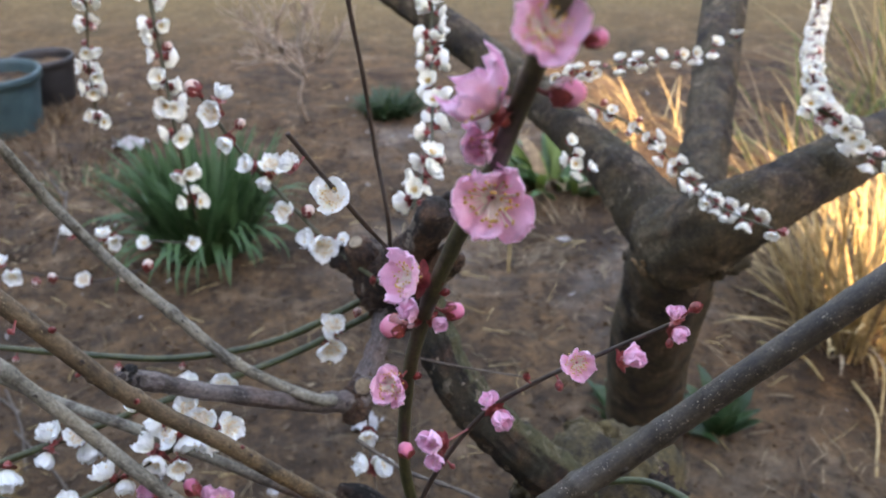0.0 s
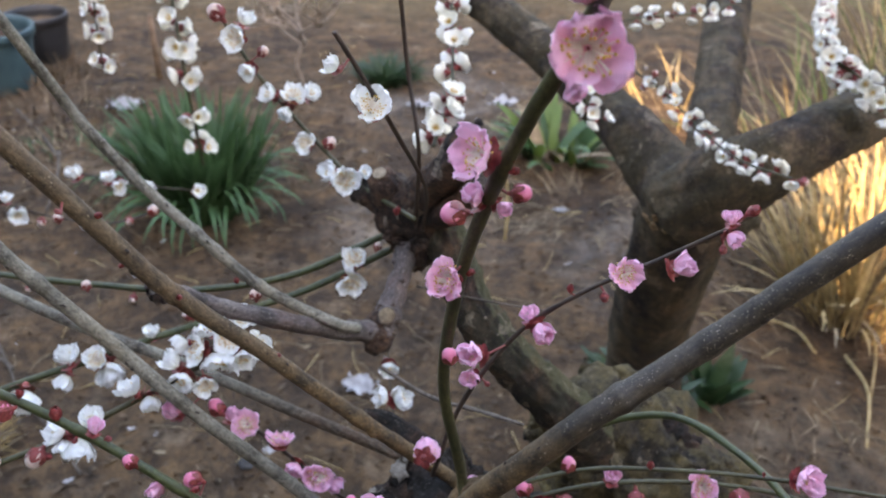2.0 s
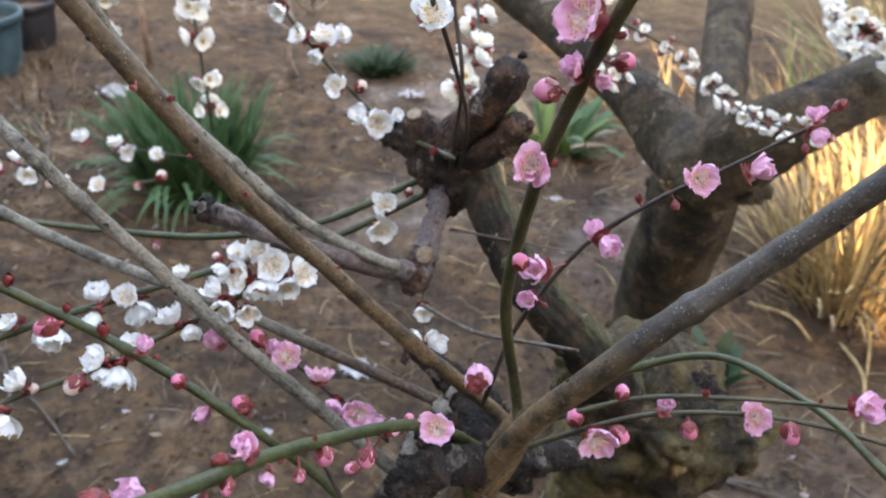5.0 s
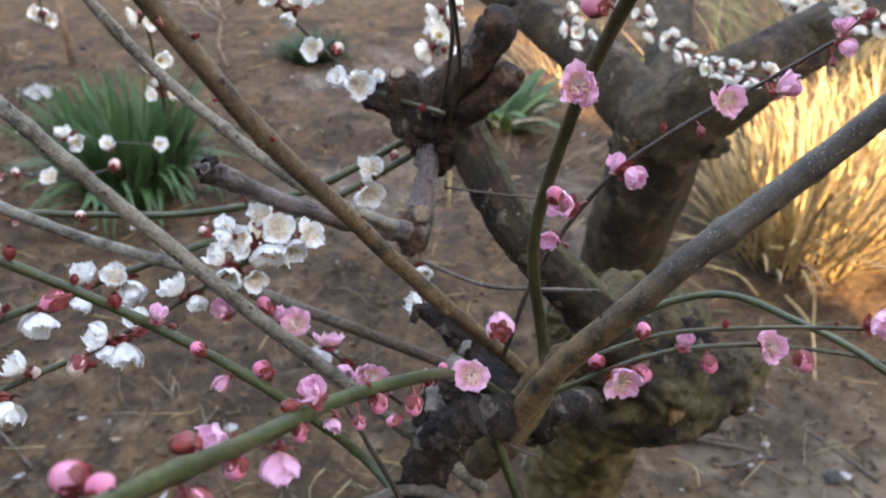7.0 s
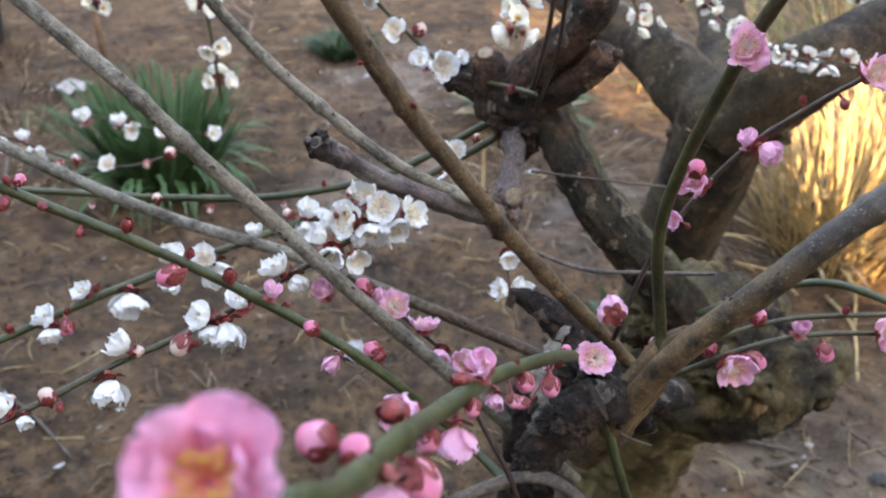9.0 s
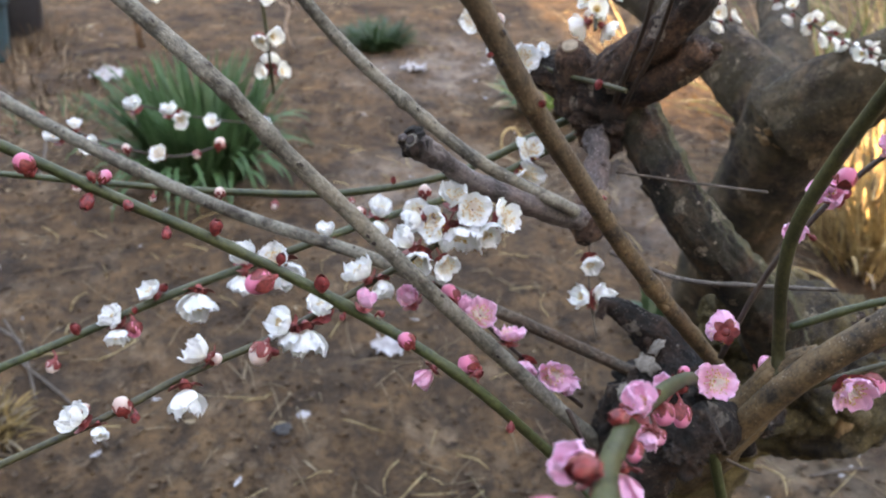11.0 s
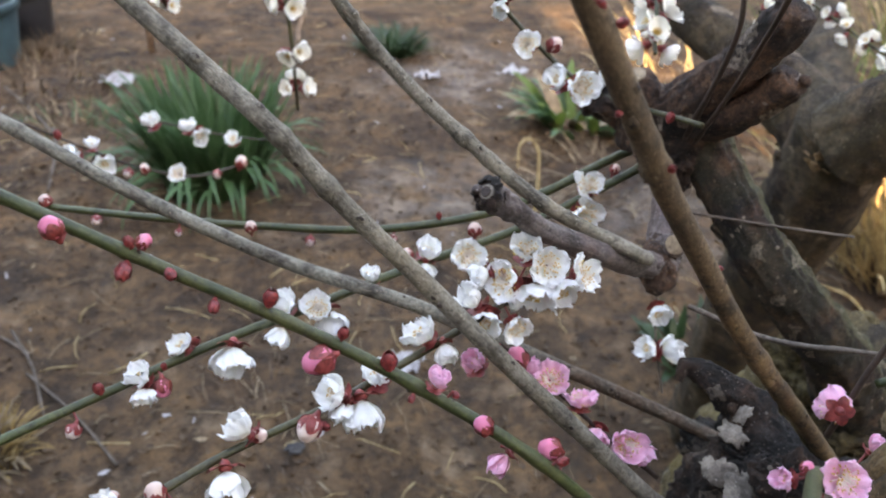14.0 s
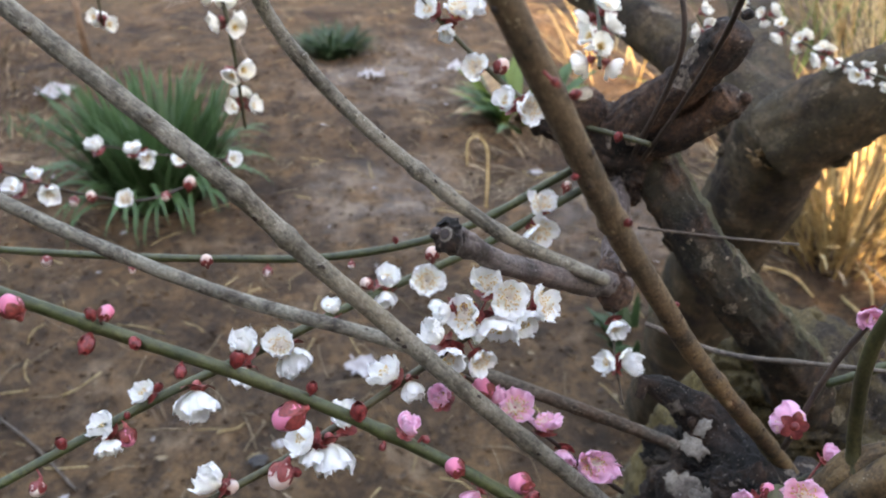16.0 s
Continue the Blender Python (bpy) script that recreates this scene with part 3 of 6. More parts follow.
def bark_flake(tree, at, facing, wide, high, seed, name="bark_flake", label="pale grey flake of dead bark", mat=None):
    """A curled, ragged plate of dead bark, or a curled dry leaf."""
    bm = bmesh.new()
    m = stand(at, facing, 0.001)
    n = 44
    top, low = [], []
    for side, ring, lift in ((0, top, 0.35), (1, low, -0.35)):
        for f in (0.0, 0.5, 1.0):
            row = []
            for k in range(n):
                a = 2 * math.pi * k / n
                r = f * (1 + 0.45 * noise.noise(Vector((math.cos(a) * 1.4, math.sin(a) * 1.4, seed * 3.3))) + 0.28 * noise.noise(Vector((math.cos(a) * 4, math.sin(a) * 4, seed * 1.3))) + 0.22 * noise.noise(Vector((math.cos(a) * 11, math.sin(a) * 11, seed * 2.3))))
                x, y = r * wide * math.cos(a), r * high * math.sin(a)
                z = lift - 0.024 * x * x - 0.010 * y * y + 1.6 * noise.noise(Vector((x * 0.16, y * 0.16, seed)))
                row.append(bm.verts.new(m @ Vector((x, y, z))))
            ring.append(row)
    for ring in (top, low):
        for p, q in zip(ring, ring[1:]):
            for k in range(n):
                bm.faces.new((p[k], p[(k + 1) % n], q[(k + 1) % n], q[k])).smooth = True
    for k in range(n):
        bm.faces.new((top[2][k], top[2][(k + 1) % n], low[2][(k + 1) % n], low[2][k]))
    bmesh.ops.remove_doubles(bm, verts=bm.verts, dist=0.00005)
    part(name, bm, tree, label, None, mat or FLAKE)


def garland(tree, name, label, mat, points, thick, thin, spacing, seed, size=(22, 29), crowd=(2, 3, 3, 4)):
    """A hanging shoot with small white blossoms sitting in bunches at its nodes."""
    rng = random.Random(seed)
    line = shoot(tree, name, label, mat, points, thick, thin, knots=6, seed=seed, sides=8)
    length = np.r_[0, np.cumsum(np.linalg.norm(np.diff(line, axis=0), axis=1))]
    s = spacing * 0.4
    while s < length[-1]:
        p, q = (Vector([np.interp(d, length, line[:, i]) for i in range(3)]) for d in (s, s + 0.004))
        way = (q - p).normalized() if (q - p).length else Vector((0, 0, 1))
        side = way.orthogonal().normalized()
        start, many = rng.uniform(0, 6.28), rng.choice(crowd)
        for k in range(many):
            a = start + 6.2832 * k / many + rng.gauss(0, 0.3)
            out = (side * math.cos(a) + way.cross(side) * math.sin(a) + way * rng.gauss(0, 0.35)).normalized()
            mm = rng.uniform(*size)
            if rng.random() < 0.16:
                part("bud", rng.choice(BUDS["white"]), tree, "round white bud in a dark red calyx", stand(p + out * 0.009, out, mm * 0.40 / 1000))
            else:
                at = p + out * mm * 0.00030 + way * rng.uniform(-0.25, 0.25) * mm / 1000
                part("blossom", rng.choice(FAR_BLOSSOMS), tree, "small white plum blossom", stand(at, out, mm / 1000, rng.uniform(0, 6)))
        s += spacing * rng.choice((0.8, 1.0, 1.0, 1.25))


# ---- the ground ----


def ground_height(x, y):
    p = Vector((x, y, 0))
    d = math.hypot(x, y - 2)
    return (0.030 * noise.noise(p * 2.1) + 0.018 * noise.noise(p * 7) + 0.009 * noise.noise(p * 19)) * (1 if d < 12 else 0)


m, nt, b = material("soil", 0.95)
at = coords(nt)
soil_big = noise_tex(nt, at, 1.3, 5)
soil_mid = noise_tex(nt, at, 9, 6, 0.65)
soil_fine = noise_tex(nt, at, 90, 6, 0.75)
col = ramp(nt, soil_big, [(0.3, (0.105, 0.060, 0.027)), (0.7, (0.205, 0.122, 0.058))])
col = mix(nt, 0.72, col, ramp(nt, soil_mid, [(0.38, (0.036, 0.020, 0.010)), (0.50, (0.130, 0.077, 0.038)), (0.61, (0.30, 0.192, 0.100))]))
crumbs = noise_tex(nt, at, 34, 6, 0.7)
col = mix(nt, 0.9, col, ramp(nt, crumbs, [(0.40, (0.20, 0.18, 0.16)), (0.50, (0.84, 0.82, 0.80)), (0.58, (1.0, 1.0, 1.0))]), "MULTIPLY")
col = mix(nt, 0.35, col, ramp(nt, soil_fine, [(0.3, (0.045, 0.027, 0.015)), (0.72, (0.34, 0.235, 0.135))]))
pale = noise_tex(nt, at, 4.3, 7, 0.72)
col = mix(nt, ramp(nt, pale, [(0.54, (0, 0, 0)), (0.66, (0.75, 0.75, 0.75))]), col, (0.33, 0.26, 0.195))
wet = noise_tex(nt, coords(nt, "Object", (1, 1, 1)), 6.1, 7, 0.72)
col = mix(nt, ramp(nt, wet, [(0.32, (0.85, 0.85, 0.85)), (0.48, (0, 0, 0))]), col, (0.040, 0.022, 0.011))
patches = noise_tex(nt, warped(nt, at, 6, 0.12), 13, 7, 0.72)
col = mix(nt, 0.65, col, ramp(nt, patches, [(0.38, (0.13, 0.12, 0.11)), (0.48, (0.78, 0.77, 0.76)), (0.58, (1.0, 1.0, 1.0))]), "MULTIPLY")
blotch = noise_tex(nt, at, 2.4, 7, 0.68)
col = mix(nt, 0.9, col, ramp(nt, blotch, [(0.38, (0.30, 0.27, 0.25)), (0.50, (0.86, 0.84, 0.82)), (0.60, (1.0, 1.0, 1.0))]), "MULTIPLY")
col = mix(nt, 1.0, col, (0.770, 0.680, 0.570), "MULTIPLY")


def patch(centre, near, far, show):
    """A ragged round patch on the ground."""
    d = nt.nodes.new("ShaderNodeVectorMath")
    d.operation = "DISTANCE"
    nt.links.new(warped(nt, at, 3.5, 0.5), d.inputs[0])
    d.inputs[1].default_value = (centre[0] + 0.25, centre[1] + 0.25, 0.25)
    return mix(nt, 1.0, ramp(nt, d.outputs["Value"], [(near, (show,) * 3), (far, (0, 0, 0))]), ramp(nt, pale, [(0.42, (0.1, 0.1, 0.1)), (0.58, (1, 1, 1))]), "MULTIPLY")


# ash-grey crusts under the tree, yellower ground further off
ASH, DUSTY = (0.36, 0.325, 0.29), (0.32, 0.255, 0.180)
for centre, near, far, show, tint in (((-0.10, 2.95), 0.10, 0.50, 0.26, ASH), ((0.0, 4.30), 0.15, 0.60, 0.36, ASH), ((0.75, 2.75), 0.10, 0.45, 0.26, ASH), ((1.00, 1.36), 0.20, 0.62, 0.36, DUSTY)):
    col = mix(nt, patch(centre, near, far, show), col, tint)
split = nt.nodes.new("ShaderNodeSeparateXYZ")
nt.links.new(warped(nt, at, 1.7, 1.2), split.inputs[0])
reach = nt.nodes.new("ShaderNodeMapRange")
reach.inputs[1].default_value, reach.inputs[2].default_value = 6.0, 8.0
nt.links.new(split.outputs[1], reach.inputs[0])
col = mix(nt, mix(nt, 1.0, reach.outputs[0], (0.7, 0.7, 0.7), "MULTIPLY"), col, ramp(nt, crumbs, [(0.35, (0.085, 0.062, 0.025)), (0.65, (0.22, 0.165, 0.072))]))
nt.links.new(col, b.inputs["Base Color"])
clods = mix(nt, 0.35, mix(nt, 0.5, soil_fine, crumbs), soil_mid)
bump(nt, b, clods, 0.8, 0.032)
SOIL = m

xs = np.unique(np.concatenate([np.linspace(-600, -8, 6), np.linspace(-8, -3, 26), np.linspace(-3, 3, 150), np.linspace(3, 8, 26), np.linspace(8, 600, 6)]))
ys = np.unique(np.concatenate([np.linspace(-600, -6, 6), np.linspace(-6, 0.5, 16), np.linspace(0.5, 6.5, 150), np.linspace(6.5, 14, 40), np.linspace(14, 900, 8)]))
verts = [(x, y, ground_height(x, y)) for y in ys for x in xs]
nx = len(xs)
faces = [(j * nx + i, j * nx + i + 1, (j + 1) * nx + i + 1, (j + 1) * nx + i) for j in range(len(ys) - 1) for i in range(nx - 1)]
me = bpy.data.meshes.new("ground")
me.from_pydata(verts, [], faces)
me.polygons.foreach_set("use_smooth", [True] * len(faces))
me.materials.append(SOIL)
tagged(new("ground", me), "bare brown garden soil with scattered dry litter", "ground", kind="structure")

# added blocks out of view, behind the camera and around, that shape the garden's shade
SHADE_BLOCK = plain("shade_block_brown", (0.10, 0.075, 0.055), (0.17, 0.13, 0.095), 3, 0.9, 0.002)
SKY_BLOCK = plain("sky_block_green", (0.015, 0.022, 0.010), (0.04, 0.055, 0.022), 6, 0.95, 0.03)
for name, label, at, size, mat in (
        ("shade_block_rear", "added unseen block that keeps sun off the tree", (-4.82, -4.2, 2.6), (14.36, 3.0, 5.2), SHADE_BLOCK),
        ("shade_block_low", "added unseen low block that keeps sun off the near ground", (7.6, -2.8, 0.99), (10.2, 0.2, 1.98), SHADE_BLOCK),
        ("shade_block_slot", "added unseen post that narrows the sunlit strip", (2.43, -2.8, 1.48), (0.15, 0.3, 2.96), SHADE_BLOCK),
        ("shade_block_top", "added unseen block that ends the sunlit strip", (2.20, -2.9, 5.5), (1.2, 0.5, 2.76), SHADE_BLOCK),
        ("shade_block_high", "added unseen block that shades the far ground", (8.1, -2.9, 4.76), (10.6, 0.5, 2.7), SHADE_BLOCK),
        # unseen hedge blocks, put in only to cut off the low sky
        ("sky_block_hedge_left", "added unseen hedge block that cuts off low sky light", (-8.0, 5.0, 2.2), (1.2, 15, 4.4), SKY_BLOCK),
        ("sky_block_hedge_back", "added unseen hedge block at the back that cuts off low sky light", (0.0, 15.0, 2.2), (17, 1.2, 4.4), SKY_BLOCK),
        ("sky_block_hedge_right", "added unseen hedge block that cuts off low sky light", (8.0, 6.5, 2.2), (1.2, 17, 4.4), SKY_BLOCK)):
    bm = bmesh.new()
    bmesh.ops.create_cube(bm, size=1, matrix=Matrix.Translation(at) @ Matrix.Diagonal((*size, 1)))
    bmesh.ops.bevel(bm, geom=bm.edges[:], offset=0.06, segments=2, affect="EDGES")
    tagged(new(name, mesh_of(name, bm, mat)), label, "hedge" if "hedge" in name else "wall", kind="structure")

# ---- the plum tree: old wood first, then shoots with their blossoms ----
tree = thing("plum_tree", (0.40, 1.33, 0.0), "old pruned plum tree with pink and white blossoms on bare shoots", "tree")
limb(tree, "trunk", "rough mossy old trunk leaning over", BARK_COLUMN, [(0.270, 1.040, -0.060), (0.240, 0.970, 0.300), (0.235, 0.920, 0.600), (0.222, 0.840, 0.800), (0.206, 0.730, 0.950)], [86, 80, 78, 80, 76], knobs=10, seed=1, sides=72, crag=1.2)
limb(tree, "trunk", "dark mossy head of the old trunk", BARK_MOSS, [(0.216, 0.770, 0.895), (0.206, 0.730, 0.950), (0.180, 0.650, 1.050), (0.140, 0.620, 1.130)], [78, 80, 80, 42], knobs=10, seed=25, sides=72, crag=1.3)
limb(tree, "trunk", "rough dark old bark on the main trunk", BARK_TRUNK, [(0.570, 1.700, -0.060), (0.490, 1.500, 0.300), (0.408, 1.320, 0.700), (0.368, 1.150, 1.000), (0.350, 1.080, 1.150)], [105, 90, 80, 74, 70], knobs=2, seed=3, sides=72, rough=0.05, furrows=0.08)
limb(tree, "limb", "mossy bulging limb of the old trunk", BARK_MOSS, [(0.171, 0.637, 0.988), (0.189, 0.597, 1.023), (0.239, 0.595, 1.048), (0.285, 0.606, 1.056), (0.314, 0.618, 1.062)], [47.1, 48.7, 41.1, 24.9, 8.4], knobs=14, seed=2, sides=64, crag=1.6)
limb(tree, "limb", "rough dark old bark", BARK_TRUNK, [(0.370, 1.130, 1.090), (0.310, 1.250, 1.140), (0.250, 1.362, 1.172), (0.110, 1.575, 1.242), (-0.077, 1.804, 1.316), (-0.250, 2.000, 1.390)], [62, 50, 40, 38, 38, 38], seed=4, rough=0.1, furrows=0.1)
limb(tree, "limb", "rough dark old bark", BARK_TRUNK, [(0.345, 1.070, 1.120), (0.405, 1.000, 1.220), (0.514, 1.032, 1.265), (0.650, 1.134, 1.276), (0.850, 1.270, 1.300)], [66, 52, 42, 40, 38], knobs=4, seed=5, rough=0.1, furrows=0.1)
limb(tree, "limb", "rough dark old bark", BARK_TRUNK, [(0.400, 1.180, 1.030), (0.470, 1.360, 1.060), (0.590, 1.744, 1.135), (0.720, 2.143, 1.235), (0.850, 2.500, 1.340)], [52, 44, 50, 54, 52], seed=6, rough=0.1)
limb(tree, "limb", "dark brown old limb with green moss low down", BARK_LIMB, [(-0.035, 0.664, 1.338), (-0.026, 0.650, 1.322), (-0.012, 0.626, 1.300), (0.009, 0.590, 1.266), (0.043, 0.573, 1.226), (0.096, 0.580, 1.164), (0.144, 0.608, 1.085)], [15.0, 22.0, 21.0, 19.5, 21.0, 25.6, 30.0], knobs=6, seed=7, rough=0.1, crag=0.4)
limb(tree, "stump", "knobbly red-brown head of the pruned stump", BARK_OLD, [(-0.107, 0.690, 1.337), (-0.090, 0.682, 1.338), (-0.064, 0.668, 1.335), (-0.042, 0.655, 1.328), (-0.020, 0.640, 1.310)], [7, 18, 26, 27, 24], knobs=16, seed=8, crag=1.1, rough=0.25, grain=30)
burl(tree, "burl", "smooth red-brown knob under the stump", BARK_OLD, (-0.047, 0.642, 1.306), 22, 31, (1.1, 0.9, 1.0))
limb(tree, "stump", "sawn-off old branch end", BARK_OLD, [(-0.062, 0.665, 1.318), (-0.070, 0.660, 1.342), (-0.077, 0.655, 1.364), (-0.079, 0.653, 1.370)], [24, 18, 13, 7.5], seed=9, end=1, crag=0.5, rough=0.12, grain=30)
limb(tree, "stump", "blunt old branch stump", BARK_OLD, [(-0.050, 0.650, 1.335), (-0.034, 0.630, 1.368), (-0.017, 0.608, 1.400), (-0.006, 0.594, 1.428), (-0.004, 0.591, 1.438), (-0.003, 0.590, 1.441)], [22, 16, 14, 15.5, 13, 6], seed=10, crag=0.45, knobs=2, rough=0.12)
limb(tree, "stump", "blunt old branch stump", BARK_OLD, [(-0.060, 0.655, 1.335), (-0.030, 0.636, 1.343), (-0.010, 0.616, 1.360), (0.004, 0.602, 1.382), (0.009, 0.598, 1.389), (0.010, 0.597, 1.391)], [22, 17, 13, 13, 11, 5], seed=11, knobs=2, crag=0.45, rough=0.12)
limb(tree, "spur", "short grey spur with a brown knuckle", BARK_STUB, [(-0.050, 0.672, 1.315), (-0.048, 0.650, 1.312), (-0.055, 0.628, 1.301), (-0.056, 0.610, 1.299), (-0.063, 0.582, 1.284), (-0.072, 0.550, 1.273), (-0.077, 0.540, 1.266)], [15, 8.5, 10.5, 8, 10, 11, 8], seed=12, rough=0.2, crag=0.7, knobs=5)
limb(tree, "spur", "red-brown knuckle at the foot of the spur", BARK_OLD, [(-0.066, 0.574, 1.281), (-0.071, 0.556, 1.275), (-0.076, 0.542, 1.268), (-0.080, 0.533, 1.262)], [8, 13.5, 13, 5], seed=24, crag=0.6, knobs=3)
limb(tree, "spur", "pale sawn side of the spur", BARK_STUB, [(-0.063, 0.566, 1.278), (-0.066, 0.551, 1.288), (-0.067, 0.545, 1.292)], [8, 8, 7.6], seed=20, rough=0.1, end=1)
limb(tree, "stub", "cut grey-purple branch with a weathered end", BARK_STUB, [(-0.068, 0.556, 1.268), (-0.085, 0.540, 1.280), (-0.110, 0.520, 1.296), (-0.161, 0.480, 1.338), (-0.188, 0.453, 1.368), (-0.199, 0.441, 1.382), (-0.205, 0.434, 1.389), (-0.209, 0.430, 1.394)], [10.5, 8.8, 7.6, 6.6, 5.8, 6.0, 7.3, 7.0], seed=13, rough=0.12, end=2, knobs=5)
limb(tree, "limb", "dark rotten old wood with flaking bark", BARK_ROT, [(0.150, 0.685, 0.260), (0.010, 0.539, 0.751), (-0.068, 0.399, 1.057), (-0.087, 0.338, 1.182), (-0.085, 0.326, 1.239), (-0.072, 0.323, 1.272), (-0.055, 0.322, 1.284)], [58.0, 35.0, 20.0, 15.5, 14.5, 14.5, 12.5], knobs=12, seed=14, sides=72, crag=1.5)
limb(tree, "stump", "dark horizontal log with a blunt end", BARK_ROT, [(-0.049, 0.340, 1.266), (-0.002, 0.396, 1.214), (0.038, 0.446, 1.168), (0.070, 0.481, 1.136)], [13.0, 12.7, 12.9, 12.9], seed=15, crag=0.6)
limb(tree, "limb", "rough dark old bark", BARK_ROT, [(-0.082, 0.460, 1.248), (-0.076, 0.465, 1.256), (-0.059, 0.463, 1.246), (-0.039, 0.453, 1.232), (-0.027, 0.431, 1.217), (-0.026, 0.401, 1.208)], [2.4, 5.2, 9.7, 14.5, 17.4, 16.8], knobs=8, seed=16, crag=1.6)
limb(tree, "spur", "brown knuckle where the branches fork", BARK_BROWN, [(-0.040, 0.378, 1.182), (-0.031, 0.368, 1.213), (-0.014, 0.366, 1.250), (-0.003, 0.362, 1.283), (0.010, 0.356, 1.303)], [12.1, 14.7, 12.6, 10.0, 5.2], seed=17, rough=0.1, grain=40)
limb(tree, "limb", "rough dark old bark", BARK_ROT, [(-0.074, 0.431, 1.129), (-0.062, 0.427, 1.182), (-0.043, 0.428, 1.205), (-0.015, 0.406, 1.210), (0.008, 0.411, 1.181)], [11.5, 19.0, 23.0, 20.5, 16.0], seed=18, knobs=8, crag=1.5)
burl(tree, "burl", "dark knuckle at the foot of a branch", BARK_ROT, (-0.039, 0.432, 1.208), 21, 22, (1, 1, 1))
burl(tree, "burl", "dark rotten wood at the foot of the branches", BARK_ROT, (-0.010, 0.498, 1.142), 31, 21, (1, 1, 0.9))
burl(tree, "burl", "dark rotten knot with flaking bark", BARK_ROT, (-0.073, 0.319, 1.272), 14, 1, (1, 1, 0.9))
burl(tree, "burl", "dark rotten knot with flaking bark", BARK_ROT, (-0.088, 0.322, 1.225), 14, 2, (1, 1, 1.4))
burl(tree, "burl", "dark rotten knot with flaking bark", BARK_ROT, (-0.051, 0.371, 1.257), 15, 3, (1, 1, 1))
burl(tree, "burl", "dark rotten knot", BARK_ROT, (0.008, 0.412, 1.202), 17, 5, (1.2, 1, 0.8))
burl(tree, "burl", "hollow mossy wood of the old trunk", BARK_MOSS, (0.175, 0.607, 1.054), 56, 10, (1.1, 1, 0.9))
burl(tree, "burl", "hollow mossy wood of the old trunk", BARK_OLD, (0.207, 0.635, 1.067), 42, 11, (1.2, 1, 0.8))
burl(tree, "burl", "mossy wood of the old trunk", BARK_MOSS, (0.118, 0.638, 1.092), 38, 12, (1.1, 1, 0.9))
burl(tree, "burl", "knot in the fork of the main trunk", BARK_TRUNK, (0.391, 1.157, 1.084), 74, 13, (1.1, 1, 1))
burl(tree, "burl", "knobbly side of the main trunk", BARK_TRUNK, (0.340, 1.126, 1.050), 43, 14, (1, 1, 1.3))
bark_flake(tree, (-0.068, 0.411, 1.2235), (-0.40, -0.35, 0.85), 12, 8, 1)
bark_flake(tree, (-0.052, 0.436, 1.2290), (-0.40, -0.10, 0.91), 12, 6, 2)
bark_flake(tree, (-0.045, 0.442, 1.2370), (-0.70, -0.20, 0.69), 5, 6, 3)
bark_flake(tree, (-0.079, 0.326, 1.258), (-0.153, -0.321, 0.935), 7, 11, 4)
bark_flake(tree, (-0.091, 0.320, 1.247), (-0.141, -0.313, 0.939), 6, 8, 5)
bark_flake(tree, (-0.071, 0.376, 1.245), (-0.069, -0.338, 0.939), 9, 13, 6)
bark_flake(tree, (0.338, 1.047, 1.109), (-0.820, -0.562, 0.108), 5, 5, 40, "dry_scale", "curled tan bud scale", DRY_LEAF)
bark_flake(tree, (0.311, 1.042, 1.094), (0.357, -0.048, 0.933), 5, 6, 41, "dry_scale", "curled tan bud scale", DRY_LEAF)
bark_flake(tree, (0.304, 1.036, 1.119), (-0.444, -0.882, 0.159), 7, 6, 42, "dry_scale", "curled tan bud scale", DRY_LEAF)
bark_flake(tree, (0.297, 1.041, 1.115), (-0.088, -0.975, 0.204), 8, 6, 43, "dry_scale", "curled tan bud scale", DRY_LEAF)
bark_flake(tree, (0.294, 1.042, 1.099), (-0.775, -0.617, -0.136), 7, 7, 44, "dry_scale", "curled tan bud scale", DRY_LEAF)
bark_flake(tree, (0.289, 1.049, 1.104), (-0.737, -0.675, 0.005), 7, 4, 45, "dry_scale", "curled tan bud scale", DRY_LEAF)
bark_flake(tree, (0.280, 1.044, 1.119), (0.444, 0.056, 0.894), 6, 6, 46, "dry_scale", "curled tan bud scale", DRY_LEAF)
bark_flake(tree, (0.190, 0.552, 1.052), (-0.30, -0.80, 0.52), 7, 13, 51, "dry_leaf", "withered yellow leaf caught on the bark", DRY_LEAF)
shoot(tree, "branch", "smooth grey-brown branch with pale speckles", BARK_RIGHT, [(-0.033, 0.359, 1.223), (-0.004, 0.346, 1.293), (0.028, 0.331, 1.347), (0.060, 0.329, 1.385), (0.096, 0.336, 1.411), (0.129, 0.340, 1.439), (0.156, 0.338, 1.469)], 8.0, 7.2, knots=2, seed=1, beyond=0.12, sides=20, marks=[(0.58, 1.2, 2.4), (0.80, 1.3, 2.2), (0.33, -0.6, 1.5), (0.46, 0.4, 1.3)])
on_b1 = [
    ("r", -0.1585, 0.3320, 1.4570, 0.10, -0.75, 0.65, 4),
    ("r", -0.1858, 0.3214, 1.5099, 0.85, -0.30, 0.42, 4),
    ("r", -0.1960, 0.3060, 1.5200, -0.66, 0.00, 0.75, 3),
    ("r", -0.1185, 0.3641, 1.3950, 0.85, -0.51, 0.09, 3),
    ("r", -0.1812, 0.3252, 1.4800, -0.87, -0.50, -0.06, 3),
]
